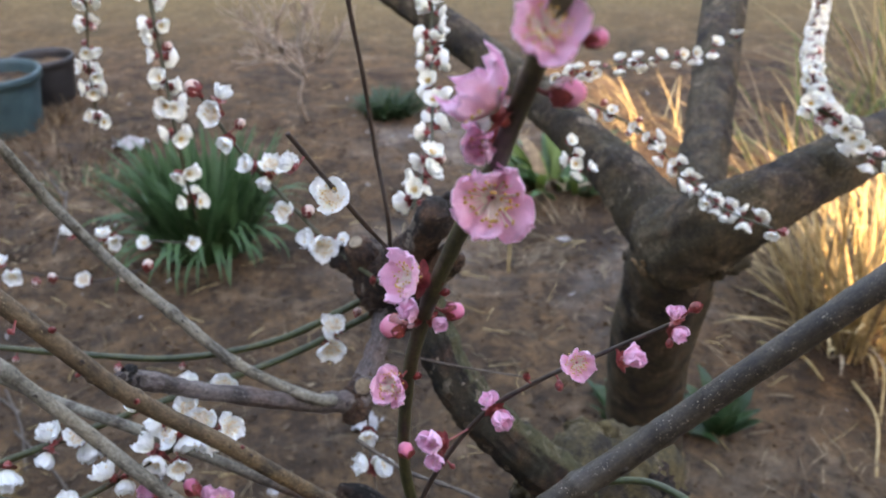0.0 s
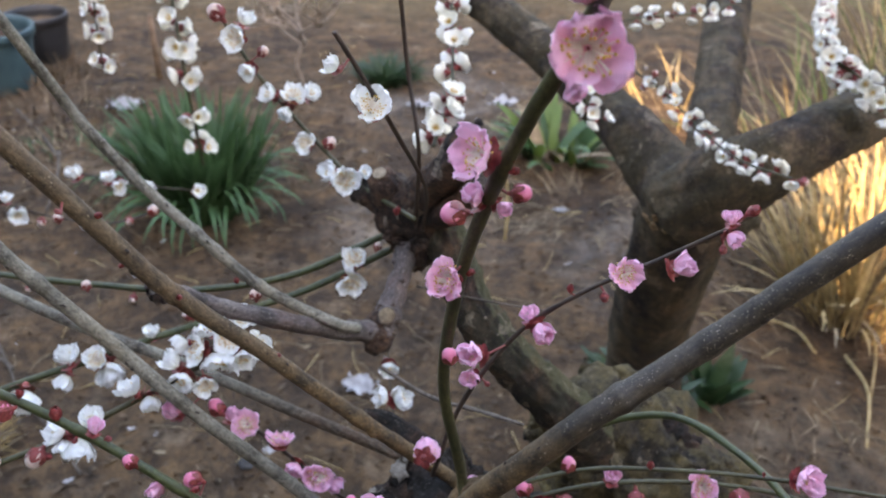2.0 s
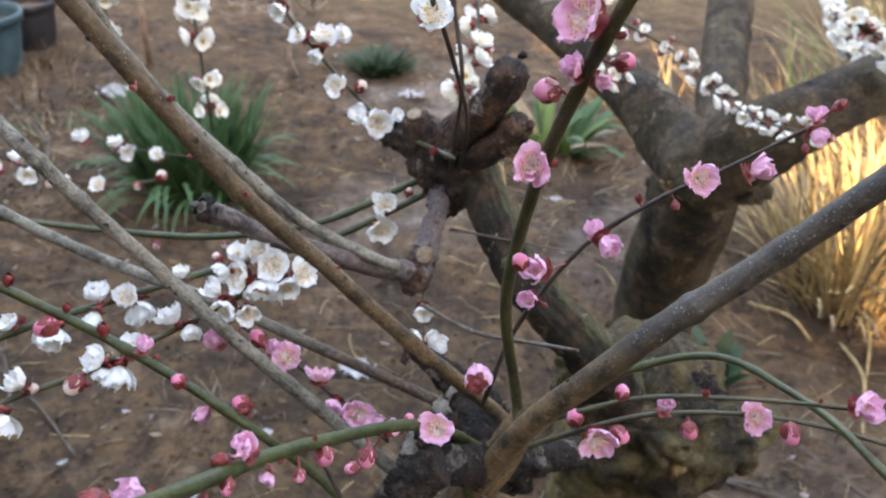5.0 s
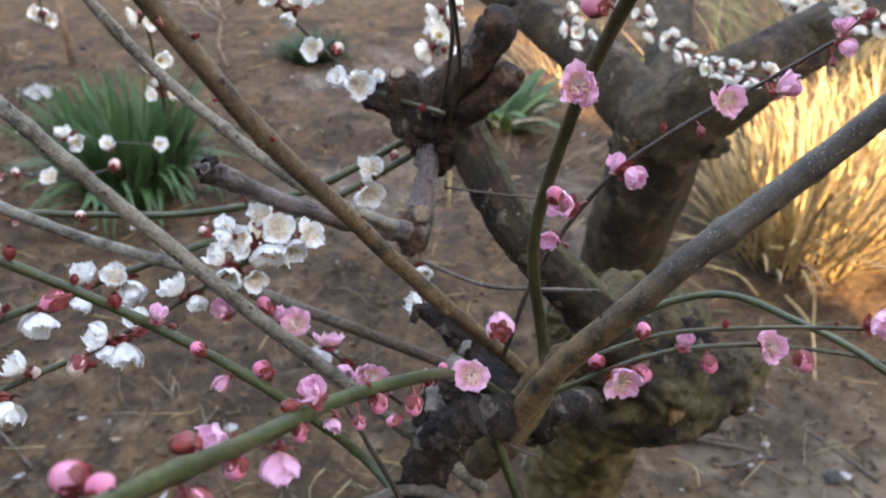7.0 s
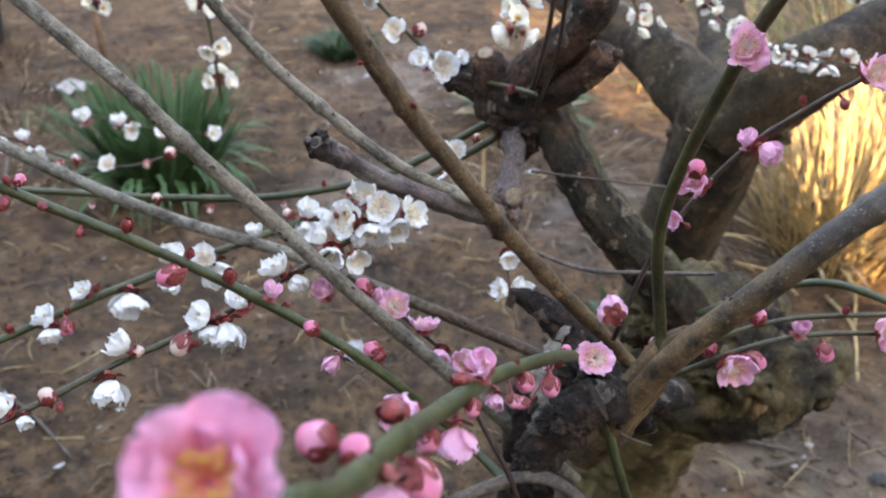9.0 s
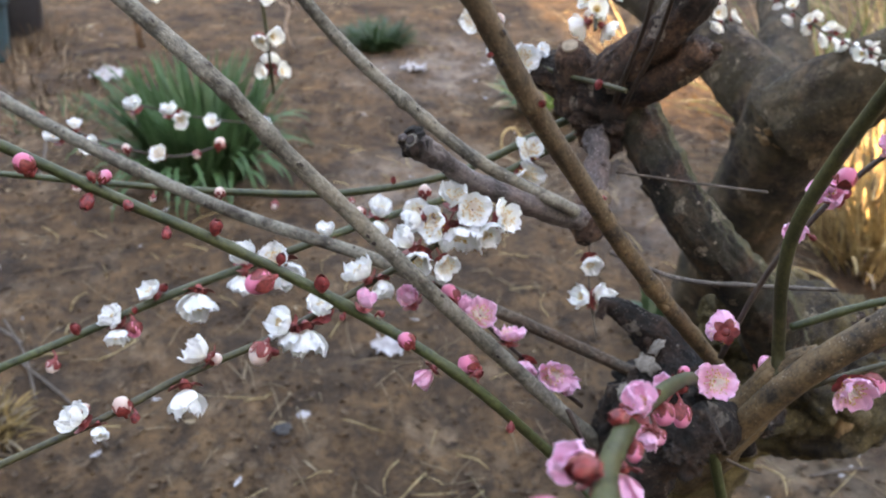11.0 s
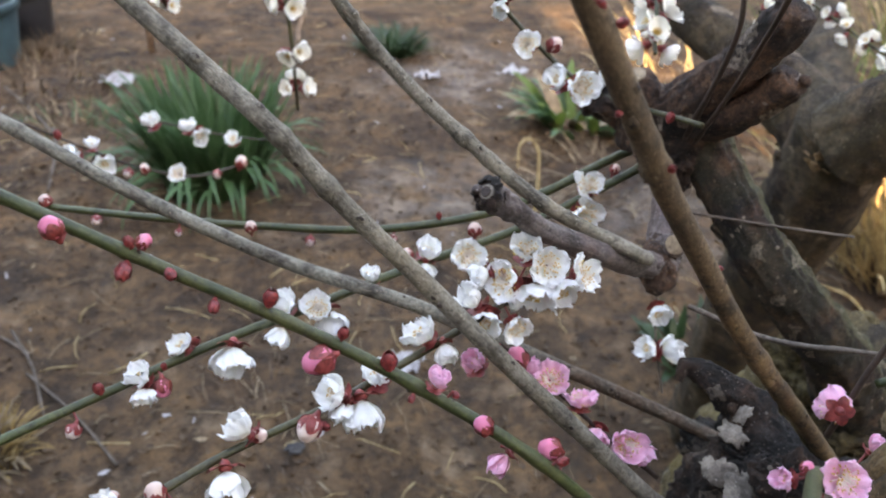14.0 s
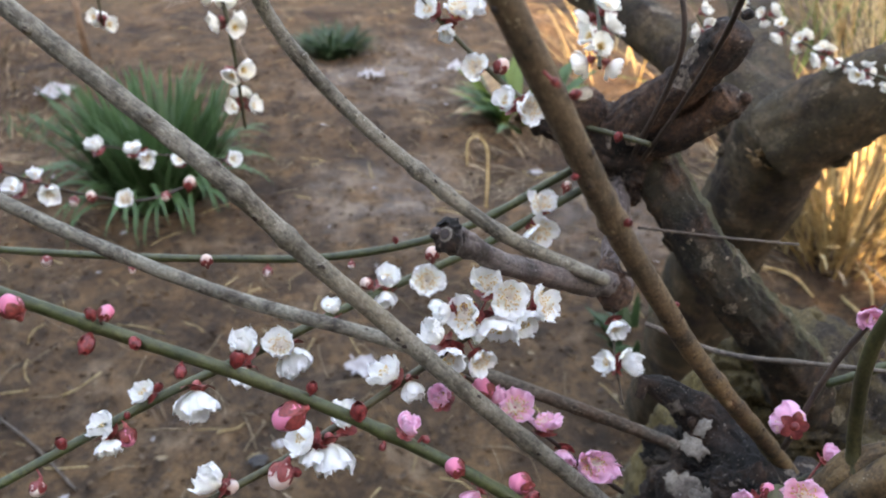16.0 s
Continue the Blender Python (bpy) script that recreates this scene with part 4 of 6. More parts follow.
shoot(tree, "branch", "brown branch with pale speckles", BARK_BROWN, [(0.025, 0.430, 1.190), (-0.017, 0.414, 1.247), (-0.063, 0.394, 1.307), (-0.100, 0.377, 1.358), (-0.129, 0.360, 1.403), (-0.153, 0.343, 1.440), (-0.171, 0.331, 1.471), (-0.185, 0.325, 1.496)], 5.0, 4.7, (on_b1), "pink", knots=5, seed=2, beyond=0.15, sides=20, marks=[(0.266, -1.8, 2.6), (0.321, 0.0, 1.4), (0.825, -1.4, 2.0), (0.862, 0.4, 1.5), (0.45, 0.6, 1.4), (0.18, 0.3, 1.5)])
shoot(tree, "branch", "grey-brown branch with small dark knots", BARK_GREY, [(-0.030, 0.410, 1.120), (-0.079, 0.422, 1.166), (-0.140, 0.422, 1.234), (-0.193, 0.420, 1.295), (-0.237, 0.425, 1.344), (-0.277, 0.430, 1.387), (-0.310, 0.430, 1.429), (-0.349, 0.449, 1.458)], 5.1, 4.6, knots=4, seed=3, beyond=0.15, sides=20, marks=[(0.925, -0.7, 2.2), (0.862, 0.1, 2.4), (0.772, 1.0, 1.8), (0.699, -1.2, 1.9), (0.609, 0.1, 1.9), (0.489, -0.8, 1.6), (0.383, 0.5, 1.6), (0.29, -0.4, 1.5)])
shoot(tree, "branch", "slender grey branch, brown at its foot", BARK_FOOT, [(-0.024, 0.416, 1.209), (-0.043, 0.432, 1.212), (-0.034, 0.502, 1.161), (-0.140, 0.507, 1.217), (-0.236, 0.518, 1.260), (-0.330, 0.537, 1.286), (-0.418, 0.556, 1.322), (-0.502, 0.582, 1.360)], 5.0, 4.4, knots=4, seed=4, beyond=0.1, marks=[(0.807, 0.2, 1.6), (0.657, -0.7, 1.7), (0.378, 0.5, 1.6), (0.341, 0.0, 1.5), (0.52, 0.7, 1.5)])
shoot(tree, "branch", "slender grey branch", BARK_GREY, [(-0.090, 0.528, 1.292), (-0.107, 0.513, 1.308), (-0.162, 0.518, 1.337), (-0.211, 0.536, 1.372), (-0.255, 0.547, 1.412), (-0.290, 0.551, 1.458), (-0.309, 0.537, 1.511)], 4.6, 4.0, knots=4, seed=5, beyond=0.15, marks=[(0.669, 0.8, 2.2), (0.504, 0.5, 1.9), (0.411, 0.2, 1.8), (0.58, -0.8, 1.5)])
on_p1 = [
    ("o", 0.0228, 0.1845, 1.6903, -0.10, -0.84, 0.54, 19),
    ("b", 0.0345, 0.1871, 1.6873, 0.90, -0.38, 0.22, 5),
    ("b", 0.0314, 0.2024, 1.6690, 0.90, -0.42, 0.14, 8),
    ("o", 0.0127, 0.2170, 1.6611, -0.66, 0.05, 0.74, 28),
    ("c", 0.0105, 0.2280, 1.6439, -0.46, -0.85, 0.20, 18),
    ("o", 0.0155, 0.2354, 1.6222, -0.10, -0.95, 0.20, 31),
    ("c", 0.0158, 0.2521, 1.6037, 0.00, -0.75, -0.67, 13),
    ("o", -0.0130, 0.2820, 1.5640, -0.72, -0.54, 0.43, 26),
    ("b", -0.0216, 0.2987, 1.5282, -0.89, -0.43, 0.13, 11),
    ("c", -0.0141, 0.2905, 1.5407, -0.57, -0.22, 0.79, 15),
    ("c", -0.0022, 0.2891, 1.5373, 0.69, -0.72, 0.02, 11),
    ("b", 0.0044, 0.2835, 1.5467, 0.90, -0.38, 0.22, 8),
]
on_p1_a = [
    ("r", 0.0007, 0.2799, 1.5582, 0.84, -0.22, 0.49, 4),
    ("r", -0.0007, 0.2782, 1.5641, 0.64, -0.06, 0.77, 3),
    ("o", -0.0240, 0.3020, 1.4920, -0.30, -0.80, 0.52, 22),
    ("r", -0.0131, 0.3161, 1.4868, 0.88, -0.28, 0.39, 5),
    ("b", -0.0200, 0.3340, 1.4210, -0.20, -0.30, 0.93, 9),
]
shoot(tree, "shoot", "olive-green upright shoot", OLIVE_SHOOT, [(-0.006, 0.354, 1.280), (-0.009, 0.365, 1.304), (-0.022, 0.359, 1.378), (-0.018, 0.325, 1.471), (-0.008, 0.293, 1.538), (0.004, 0.268, 1.587), (0.015, 0.245, 1.624), (0.020, 0.219, 1.656)], 3.7, 2.9, (on_p1 + on_p1_a), "pink", knots=5, seed=6, beyond=0.08)
on_p2 = [
    ("c", -0.0060, 0.3660, 1.3970, -0.80, -0.45, 0.39, 22),
    ("c", -0.0043, 0.3881, 1.3600, -0.57, -0.79, 0.19, 16),
    ("r", 0.0058, 0.3878, 1.3565, 0.64, -0.70, -0.33, 4),
    ("c", 0.0273, 0.3822, 1.4138, -0.34, -0.02, 0.94, 15),
    ("c", 0.0330, 0.3700, 1.4120, 0.34, -0.93, -0.13, 20),
    ("r", 0.0478, 0.3734, 1.4397, 0.00, 0.07, 1.00, 5),
    ("r", 0.0653, 0.3641, 1.4416, 0.00, -0.83, -0.56, 6),
    ("o", 0.0731, 0.3602, 1.4601, 0.00, -0.81, 0.58, 21),
    ("c", 0.0999, 0.3502, 1.4705, 0.69, -0.48, 0.54, 19),
    ("c", 0.1162, 0.3423, 1.5045, -0.34, -0.02, 0.94, 12),
    ("r", 0.1239, 0.3381, 1.5114, 0.73, -0.12, 0.67, 7),
    ("c", 0.1181, 0.3392, 1.4953, 0.57, -0.79, -0.21, 13),
]
on_p2_a = [
    ("r", 0.1156, 0.3420, 1.4873, -0.20, -0.82, -0.54, 5),
    ("o", -0.0322, 0.3820, 1.2980, 0.15, 0.72, -0.40, 24),
]
shoot(tree, "twig", "thin dark red-brown twig", DARK_TWIG, [(-0.027, 0.389, 1.272), (-0.009, 0.392, 1.336), (0.022, 0.388, 1.396), (0.054, 0.372, 1.438), (0.091, 0.363, 1.467), (0.118, 0.345, 1.498)], 1.7, 1.1, (on_p2 + on_p2_a), "pink", knots=6, seed=7)
on_pn = [
    ("b", -0.1922, 0.1178, 1.4679, -0.75, -0.15, 0.64, 9),
    ("b", -0.1838, 0.1120, 1.4695, 0.10, 0.20, 0.97, 7.5),
    ("r", -0.1742, 0.1541, 1.4413, -0.90, -0.35, 0.25, 9),
    ("c", -0.1705, 0.1729, 1.4221, -0.72, -0.10, 0.68, 17),
    ("b", -0.1640, 0.1664, 1.4176, -0.08, -0.85, -0.53, 8),
    ("c", -0.1526, 0.1839, 1.3984, -0.07, -0.77, -0.64, 19),
    ("b", -0.1692, 0.1307, 1.4395, 0.56, -0.77, -0.29, 11),
    ("c", -0.1774, 0.1031, 1.4628, -0.07, -0.77, -0.64, 18),
    ("r", -0.1839, 0.0862, 1.4823, -0.36, -0.79, -0.49, 5),
    ("c", -0.1410, 0.2130, 1.4050, -0.05, -0.34, 0.94, 16),
    ("r", -0.1488, 0.2066, 1.4055, -0.94, -0.27, 0.21, 7),
    ("b", -0.1454, 0.1989, 1.3990, -0.08, -0.85, -0.53, 6),
    ("b", -0.1147, 0.2527, 1.3618, 0.10, -0.86, -0.51, 9),
]
on_pn_a = [
    ("r", -0.1194, 0.2524, 1.3721, 0.46, -0.01, 0.89, 4),
    ("c", -0.1338, 0.2170, 1.3848, -0.29, -0.73, -0.61, 10),
    ("b", -0.1235, 0.2329, 1.3696, 0.10, -0.86, -0.51, 6),
    ("b", -0.0964, 0.2759, 1.3378, -0.07, -0.77, -0.64, 9),
    ("r", -0.0869, 0.3000, 1.3299, 0.61, -0.09, 0.79, 5),
    ("o", -0.0592, 0.3248, 1.3119, 0.00, -0.79, 0.62, 22),
    ("d", -0.2027, 0.0649, 1.5144, -0.02, -0.60, 0.80, 25),
    ("c", -0.0832, 0.3287, 1.3085, -0.94, -0.09, 0.33, 14),
    ("b", -0.0757, 0.3271, 1.3163, 0.44, 0.02, 0.90, 6),
    ("c", -0.0005, 0.3854, 1.2677, 0.55, -0.03, 0.84, 15),
    ("b", -0.1053, 0.2915, 1.3128, -0.92, -0.37, 0.12, 7),
]
shoot(tree, "shoot", "green shoot", GREEN_SHOOT, [(-0.018, 0.380, 1.235), (-0.066, 0.333, 1.306), (-0.124, 0.246, 1.374), (-0.159, 0.180, 1.416), (-0.177, 0.126, 1.456), (-0.186, 0.087, 1.486), (-0.192, 0.066, 1.507), (-0.208, 0.054, 1.510), (-0.250, 0.042, 1.496)], 3.6, 2.4, (on_pn + on_pn_a), "pink", knots=5, seed=8, beyond=0.05)
on_gp1 = [
    ("b", -0.3800, 0.3548, 1.4192, -0.36, 0.10, 0.93, 9),
    ("b", -0.3498, 0.3616, 1.4090, 0.61, -0.06, 0.79, 6),
    ("r", -0.3548, 0.3603, 1.4097, -0.47, 0.08, 0.88, 5),
    ("r", -0.3571, 0.3550, 1.4003, -0.21, -0.83, -0.51, 8),
    ("r", -0.3411, 0.3590, 1.3961, 0.54, -0.77, -0.33, 6),
    ("r", -0.3252, 0.3569, 1.3819, -0.03, -0.85, -0.52, 6),
    ("r", -0.3035, 0.3620, 1.3811, 0.26, 0.08, 0.96, 8),
    ("b", -0.2840, 0.3546, 1.3547, -0.90, -0.40, -0.15, 12),
    ("r", -0.2744, 0.3619, 1.3630, 0.23, 0.08, 0.97, 6),
    ("r", -0.2551, 0.3597, 1.3492, -0.03, 0.12, 0.99, 9),
    ("r", -0.2452, 0.3552, 1.3325, -0.32, -0.81, -0.49, 4),
    ("c", -0.2337, 0.3590, 1.3393, 0.32, 0.01, 0.95, 14),
]
on_gp1_a = [
    ("r", -0.2260, 0.3580, 1.3319, 0.60, -0.75, -0.28, 4),
    ("b", -0.2130, 0.3517, 1.3186, -0.66, 0.01, 0.75, 9),
    ("c", -0.2029, 0.3580, 1.2891, -0.72, -0.50, -0.48, 18),
    ("b", -0.1795, 0.3600, 1.2950, -0.85, -0.20, 0.48, 11),
    ("r", -0.1759, 0.3508, 1.2966, 0.84, -0.30, 0.45, 6),
    ("r", -0.1558, 0.3494, 1.2585, -0.21, -0.83, -0.51, 6),
]
shoot(tree, "shoot", "green shoot", GREEN_SHOOT, [(-0.093, 0.312, 1.213), (-0.125, 0.356, 1.224), (-0.186, 0.351, 1.296), (-0.243, 0.360, 1.335), (-0.296, 0.362, 1.369), (-0.345, 0.362, 1.397), (-0.388, 0.359, 1.425)], 3.2, 2.6, (on_gp1 + on_gp1_a), "pink", knots=8, seed=9, beyond=0.12)
on_ga = [
    ("b", -0.3720, 0.6667, 1.2314, -0.02, 0.12, 0.99, 10),
    ("b", -0.4307, 0.6671, 1.2264, -0.03, -0.85, -0.53, 6),
    ("b", -0.5001, 0.6822, 1.2290, -0.03, -0.85, -0.53, 9),
    ("b", -0.5461, 0.7012, 1.2357, -0.52, 0.06, 0.85, 11),
    ("b", -0.3232, 0.6546, 1.2259, -0.03, -0.85, -0.53, 8),
    ("b", -0.2561, 0.6471, 1.2332, -0.03, -0.85, -0.53, 6),
    ("r", -0.2199, 0.6559, 1.2485, -0.02, 0.12, 0.99, 6),
]
shoot(tree, "shoot", "arching green shoot", GREEN_SHOOT, [(-0.050, 0.672, 1.305), (-0.074, 0.685, 1.289), (-0.164, 0.663, 1.253), (-0.262, 0.654, 1.238), (-0.361, 0.669, 1.231), (-0.461, 0.679, 1.234), (-0.569, 0.708, 1.229)], 3.8, 2.7, (on_ga), "white", knots=6, seed=10, beyond=0.2)
on_gw = [
    ("o", -0.2011, 0.5975, 1.2485, -0.05, -0.81, 0.58, 29),
    ("c", -0.2310, 0.5883, 1.2598, 0.20, -0.04, 0.98, 25),
    ("b", -0.2454, 0.5805, 1.2611, -0.72, -0.03, 0.69, 9),
    ("c", -0.2331, 0.5784, 1.2492, -0.02, -0.77, -0.63, 20),
    ("b", -0.1941, 0.6222, 1.2563, -0.02, 0.12, 0.99, 11),
    ("c", -0.2709, 0.5572, 1.2595, -0.02, 0.16, 0.99, 19),
    ("c", -0.3276, 0.5173, 1.2637, -0.26, -0.02, 0.97, 26),
    ("o", -0.3040, 0.5202, 1.2576, -0.05, -0.64, 0.76, 25),
    ("c", -0.2980, 0.5202, 1.2462, 0.30, -0.76, -0.58, 32),
    ("c", -0.3276, 0.5059, 1.2473, -0.35, -0.73, -0.59, 22),
    ("c", -0.3848, 0.4871, 1.2560, -0.49, -0.24, 0.84, 18),
    ("r", -0.3776, 0.4920, 1.2540, 0.61, -0.05, 0.79, 7),
]
on_gw_a = [
    ("c", -0.3558, 0.4888, 1.2422, -0.02, -0.77, -0.63, 31),
    ("r", -0.3552, 0.4932, 1.2444, 0.47, -0.79, -0.38, 8),
    ("c", -0.4070, 0.4682, 1.2467, -0.60, -0.15, 0.78, 21),
    ("c", -0.4039, 0.4622, 1.2363, 0.20, -0.77, -0.61, 19),
    ("r", -0.4278, 0.4590, 1.2452, -0.24, 0.11, 0.96, 8),
    ("b", -0.4387, 0.4387, 1.2319, -0.22, -0.83, -0.51, 9),
    ("r", -0.3944, 0.4777, 1.2461, -0.02, 0.12, 0.99, 5),
    ("o", -0.1035, 0.6495, 1.2797, 0.15, -0.55, 0.82, 28),
    ("o", -0.1075, 0.6407, 1.2618, -0.04, -1.00, -0.08, 30),
    ("b", -0.0824, 0.6597, 1.2893, 0.38, 0.05, 0.92, 8),
]
line = shoot(tree, "shoot", "green shoot", GREEN_SHOOT, [(-0.055, 0.655, 1.300), (-0.076, 0.659, 1.283), (-0.155, 0.642, 1.247), (-0.240, 0.580, 1.252), (-0.310, 0.528, 1.254), (-0.372, 0.494, 1.248), (-0.426, 0.461, 1.240), (-0.473, 0.427, 1.237)], 3.6, 2.6, (on_gw + on_gw_a), "white", knots=6, seed=11, beyond=0.12)
bloom(tree, line, "pink", "b", (-0.3940, 0.4682, 1.2383), (0.10, -0.55, -0.83), 11)
on_w3 = [
    ("c", -0.3847, 0.3420, 1.2795, -0.50, -0.23, 0.83, 19),
    ("b", -0.3817, 0.3486, 1.2791, 0.07, 0.11, 0.99, 6),
    ("c", -0.3740, 0.3419, 1.2688, 0.28, -0.77, -0.58, 13),
    ("b", -0.3643, 0.3538, 1.2752, -0.17, 0.12, 0.98, 10),
    ("r", -0.3582, 0.3521, 1.2693, -0.03, -0.85, -0.52, 6),
    ("c", -0.3338, 0.3638, 1.2689, 0.17, -0.77, -0.61, 27),
    ("r", -0.3358, 0.3701, 1.2732, -0.03, 0.12, 0.99, 4),
    ("c", -0.3292, 0.3842, 1.2866, -0.81, 0.07, 0.59, 22),
    ("b", -0.3205, 0.3845, 1.2816, 0.87, -0.42, 0.26, 8),
    ("b", -0.2958, 0.3910, 1.2800, -0.43, -0.78, -0.46, 13),
    ("r", -0.2889, 0.3934, 1.2788, 0.72, -0.68, -0.16, 6),
    ("c", -0.2846, 0.4037, 1.2920, -0.78, -0.11, 0.62, 22),
]
on_w3_a = [
    ("c", -0.2686, 0.3994, 1.2811, 0.28, -0.77, -0.58, 28),
    ("c", -0.2788, 0.3983, 1.2822, -0.36, -0.72, -0.59, 21),
    ("c", -0.2627, 0.4114, 1.2961, -0.04, -0.24, 0.97, 22),
    ("c", -0.2402, 0.4301, 1.3084, -0.69, 0.14, 0.71, 23),
    ("c", -0.2122, 0.4439, 1.3220, -0.60, 0.04, 0.80, 22),
    ("c", -0.2046, 0.4351, 1.3122, -0.28, -0.94, -0.22, 22),
    ("c", -0.2073, 0.4526, 1.3305, -0.94, -0.34, -0.05, 19),
    ("c", -0.2264, 0.4260, 1.2998, 0.19, -0.77, -0.60, 18),
    ("o", -0.1935, 0.4477, 1.3298, -0.65, -0.51, 0.57, 25),
    ("o", -0.1824, 0.4564, 1.3427, -0.14, -0.14, 0.98, 24),
    ("o", -0.1719, 0.4502, 1.3392, 0.04, -0.78, 0.62, 24),
    ("o", -0.1528, 0.4486, 1.3336, 0.71, -0.54, 0.46, 23),
]
on_w3_b = [
    ("c", -0.1791, 0.4457, 1.3218, -0.02, -0.77, -0.63, 28),
    ("c", -0.1635, 0.4453, 1.3239, 0.54, -0.77, -0.33, 23),
    ("o", -0.1889, 0.4349, 1.3102, 0.24, -0.97, 0.03, 19),
    ("r", -0.1939, 0.4538, 1.3305, -0.03, 0.12, 0.99, 8),
]
shoot(tree, "twig", "dark green twig", OLIVE_SHOOT, [(-0.191, 0.449, 1.317), (-0.241, 0.426, 1.298), (-0.289, 0.402, 1.283), (-0.335, 0.378, 1.276), (-0.374, 0.350, 1.271), (-0.410, 0.327, 1.268)], 2.2, 1.9, (on_w3 + on_w3_a + on_w3_b), "white", knots=5, seed=12, beyond=0.08)
on_pm = [
    ("c", -0.2107, 0.4275, 1.2912, -0.27, -0.34, 0.90, 20),
    ("c", -0.1768, 0.4433, 1.2724, 0.21, 0.22, 0.95, 16),
    ("o", -0.1434, 0.4475, 1.2424, 0.10, 0.32, 0.94, 24),
    ("o", -0.1148, 0.4358, 1.2179, 0.15, -0.74, 0.65, 27),
    ("c", -0.1019, 0.4392, 1.2071, 0.87, -0.48, -0.09, 18),
    ("b", -0.1844, 0.4402, 1.2828, -0.49, 0.05, 0.87, 12),
    ("o", -0.1646, 0.4409, 1.2662, -0.05, -0.66, 0.75, 24),
    ("c", -0.1324, 0.4400, 1.2227, -0.37, -0.89, -0.27, 19),
]
shoot(tree, "twig", "thin dark twig", DARK_TWIG, [(-0.091, 0.436, 1.190), (-0.126, 0.445, 1.218), (-0.160, 0.450, 1.252), (-0.195, 0.441, 1.293)], 1.6, 1.1, (on_pm), "pink", knots=4, seed=13)
shoot(tree, "shoot", "arching green shoot", GREEN_SHOOT, [(0.095, 0.525, 1.185), (0.142, 0.503, 1.225), (0.174, 0.476, 1.247), (0.203, 0.434, 1.253), (0.212, 0.383, 1.269), (0.210, 0.329, 1.286)], 3.2, 2.6, knots=4, seed=14, beyond=0.1)
on_rg2 = [
    ("b", 0.0648, 0.3867, 1.2875, -0.03, 0.10, 0.99, 10),
    ("r", 0.1180, 0.3806, 1.2945, -0.03, 0.10, 0.99, 6),
    ("r", 0.1904, 0.3724, 1.2971, -0.03, 0.10, 0.99, 3),
    ("c", 0.2141, 0.3626, 1.3020, 0.55, -0.64, 0.54, 25),
]
shoot(tree, "twig", "thin olive twig", OLIVE_SHOOT, [(-0.030, 0.395, 1.225), (0.021, 0.389, 1.260), (0.077, 0.386, 1.284), (0.135, 0.380, 1.291), (0.191, 0.373, 1.293), (0.243, 0.361, 1.295)], 1.8, 1.3, (on_rg2), "pink", knots=4, seed=15, beyond=0.1)
on_rg3 = [
    ("b", 0.0367, 0.3877, 1.2632, -0.43, 0.06, 0.90, 12),
    ("o", 0.0492, 0.3739, 1.2583, -0.04, -0.99, 0.14, 28),
    ("b", 0.0655, 0.3786, 1.2584, 0.73, -0.66, -0.17, 12),
    ("c", 0.0958, 0.3862, 1.2767, -0.04, -0.26, 0.97, 17),
    ("b", 0.1136, 0.3813, 1.2611, -0.01, -0.84, -0.54, 12),
    ("o", 0.1604, 0.3894, 1.2666, -0.05, -0.85, 0.52, 25),
    ("b", 0.1928, 0.3957, 1.2464, -0.01, -0.84, -0.54, 14),
]
shoot(tree, "twig", "thin olive twig", OLIVE_SHOOT, [(-0.030, 0.392, 1.210), (0.026, 0.386, 1.247), (0.083, 0.387, 1.268), (0.148, 0.395, 1.264), (0.218, 0.405, 1.245), (0.273, 0.388, 1.240)], 2.0, 1.3, (on_rg3), "pink", knots=4, seed=16, beyond=0.1)
on_d1 = [
    ("b", -0.2305, 0.7358, 1.4862, -0.64, -0.06, 0.77, 16),
    ("o", -0.2128, 0.7281, 1.4655, -0.20, -0.96, 0.21, 28),
    ("c", -0.2062, 0.7400, 1.4804, 0.46, 0.08, 0.88, 23),
    ("b", -0.1925, 0.7397, 1.4498, 0.75, -0.13, 0.65, 10),
    ("c", -0.2053, 0.7286, 1.4354, -0.34, -0.93, -0.13, 22),
    ("c", -0.1875, 0.7257, 1.4134, -0.69, -0.56, 0.46, 23),
    ("o", -0.1645, 0.7259, 1.4121, 0.10, -0.59, 0.80, 25),
    ("c", -0.1497, 0.7352, 1.4121, 0.77, 0.01, 0.63, 24),
    ("c", -0.1726, 0.7257, 1.3961, -0.23, -0.73, -0.64, 22),
    ("o", -0.1516, 0.7073, 1.3731, -0.30, -0.83, 0.48, 23),
    ("b", -0.1307, 0.7122, 1.3711, 0.64, -0.06, 0.77, 12),
    ("c", -0.1293, 0.6908, 1.3512, -0.57, -0.36, 0.74, 26),
]
on_d1_a = [
    ("o", -0.1141, 0.6779, 1.3511, 0.10, -0.94, 0.31, 31),
    ("c", -0.0958, 0.6831, 1.3555, 0.69, -0.25, 0.68, 17),
    ("r", -0.0616, 0.6164, 1.3520, 0.25, 0.06, 0.97, 8),
]
shoot(tree, "twig", "thin green twig", OLIVE_SHOOT, [(-0.232, 0.741, 1.488), (-0.200, 0.737, 1.431), (-0.156, 0.724, 1.381), (-0.103, 0.683, 1.346), (-0.045, 0.597, 1.355)], 1.5, 2.2, (on_d1 + on_d1_a), "white", knots=4, seed=17)
on_d2 = [
    ("o", -0.0696, 0.4560, 1.5123, 0.15, -0.50, 0.85, 27),
    ("c", -0.0890, 0.4325, 1.5460, -0.70, -0.25, 0.67, 14),
]
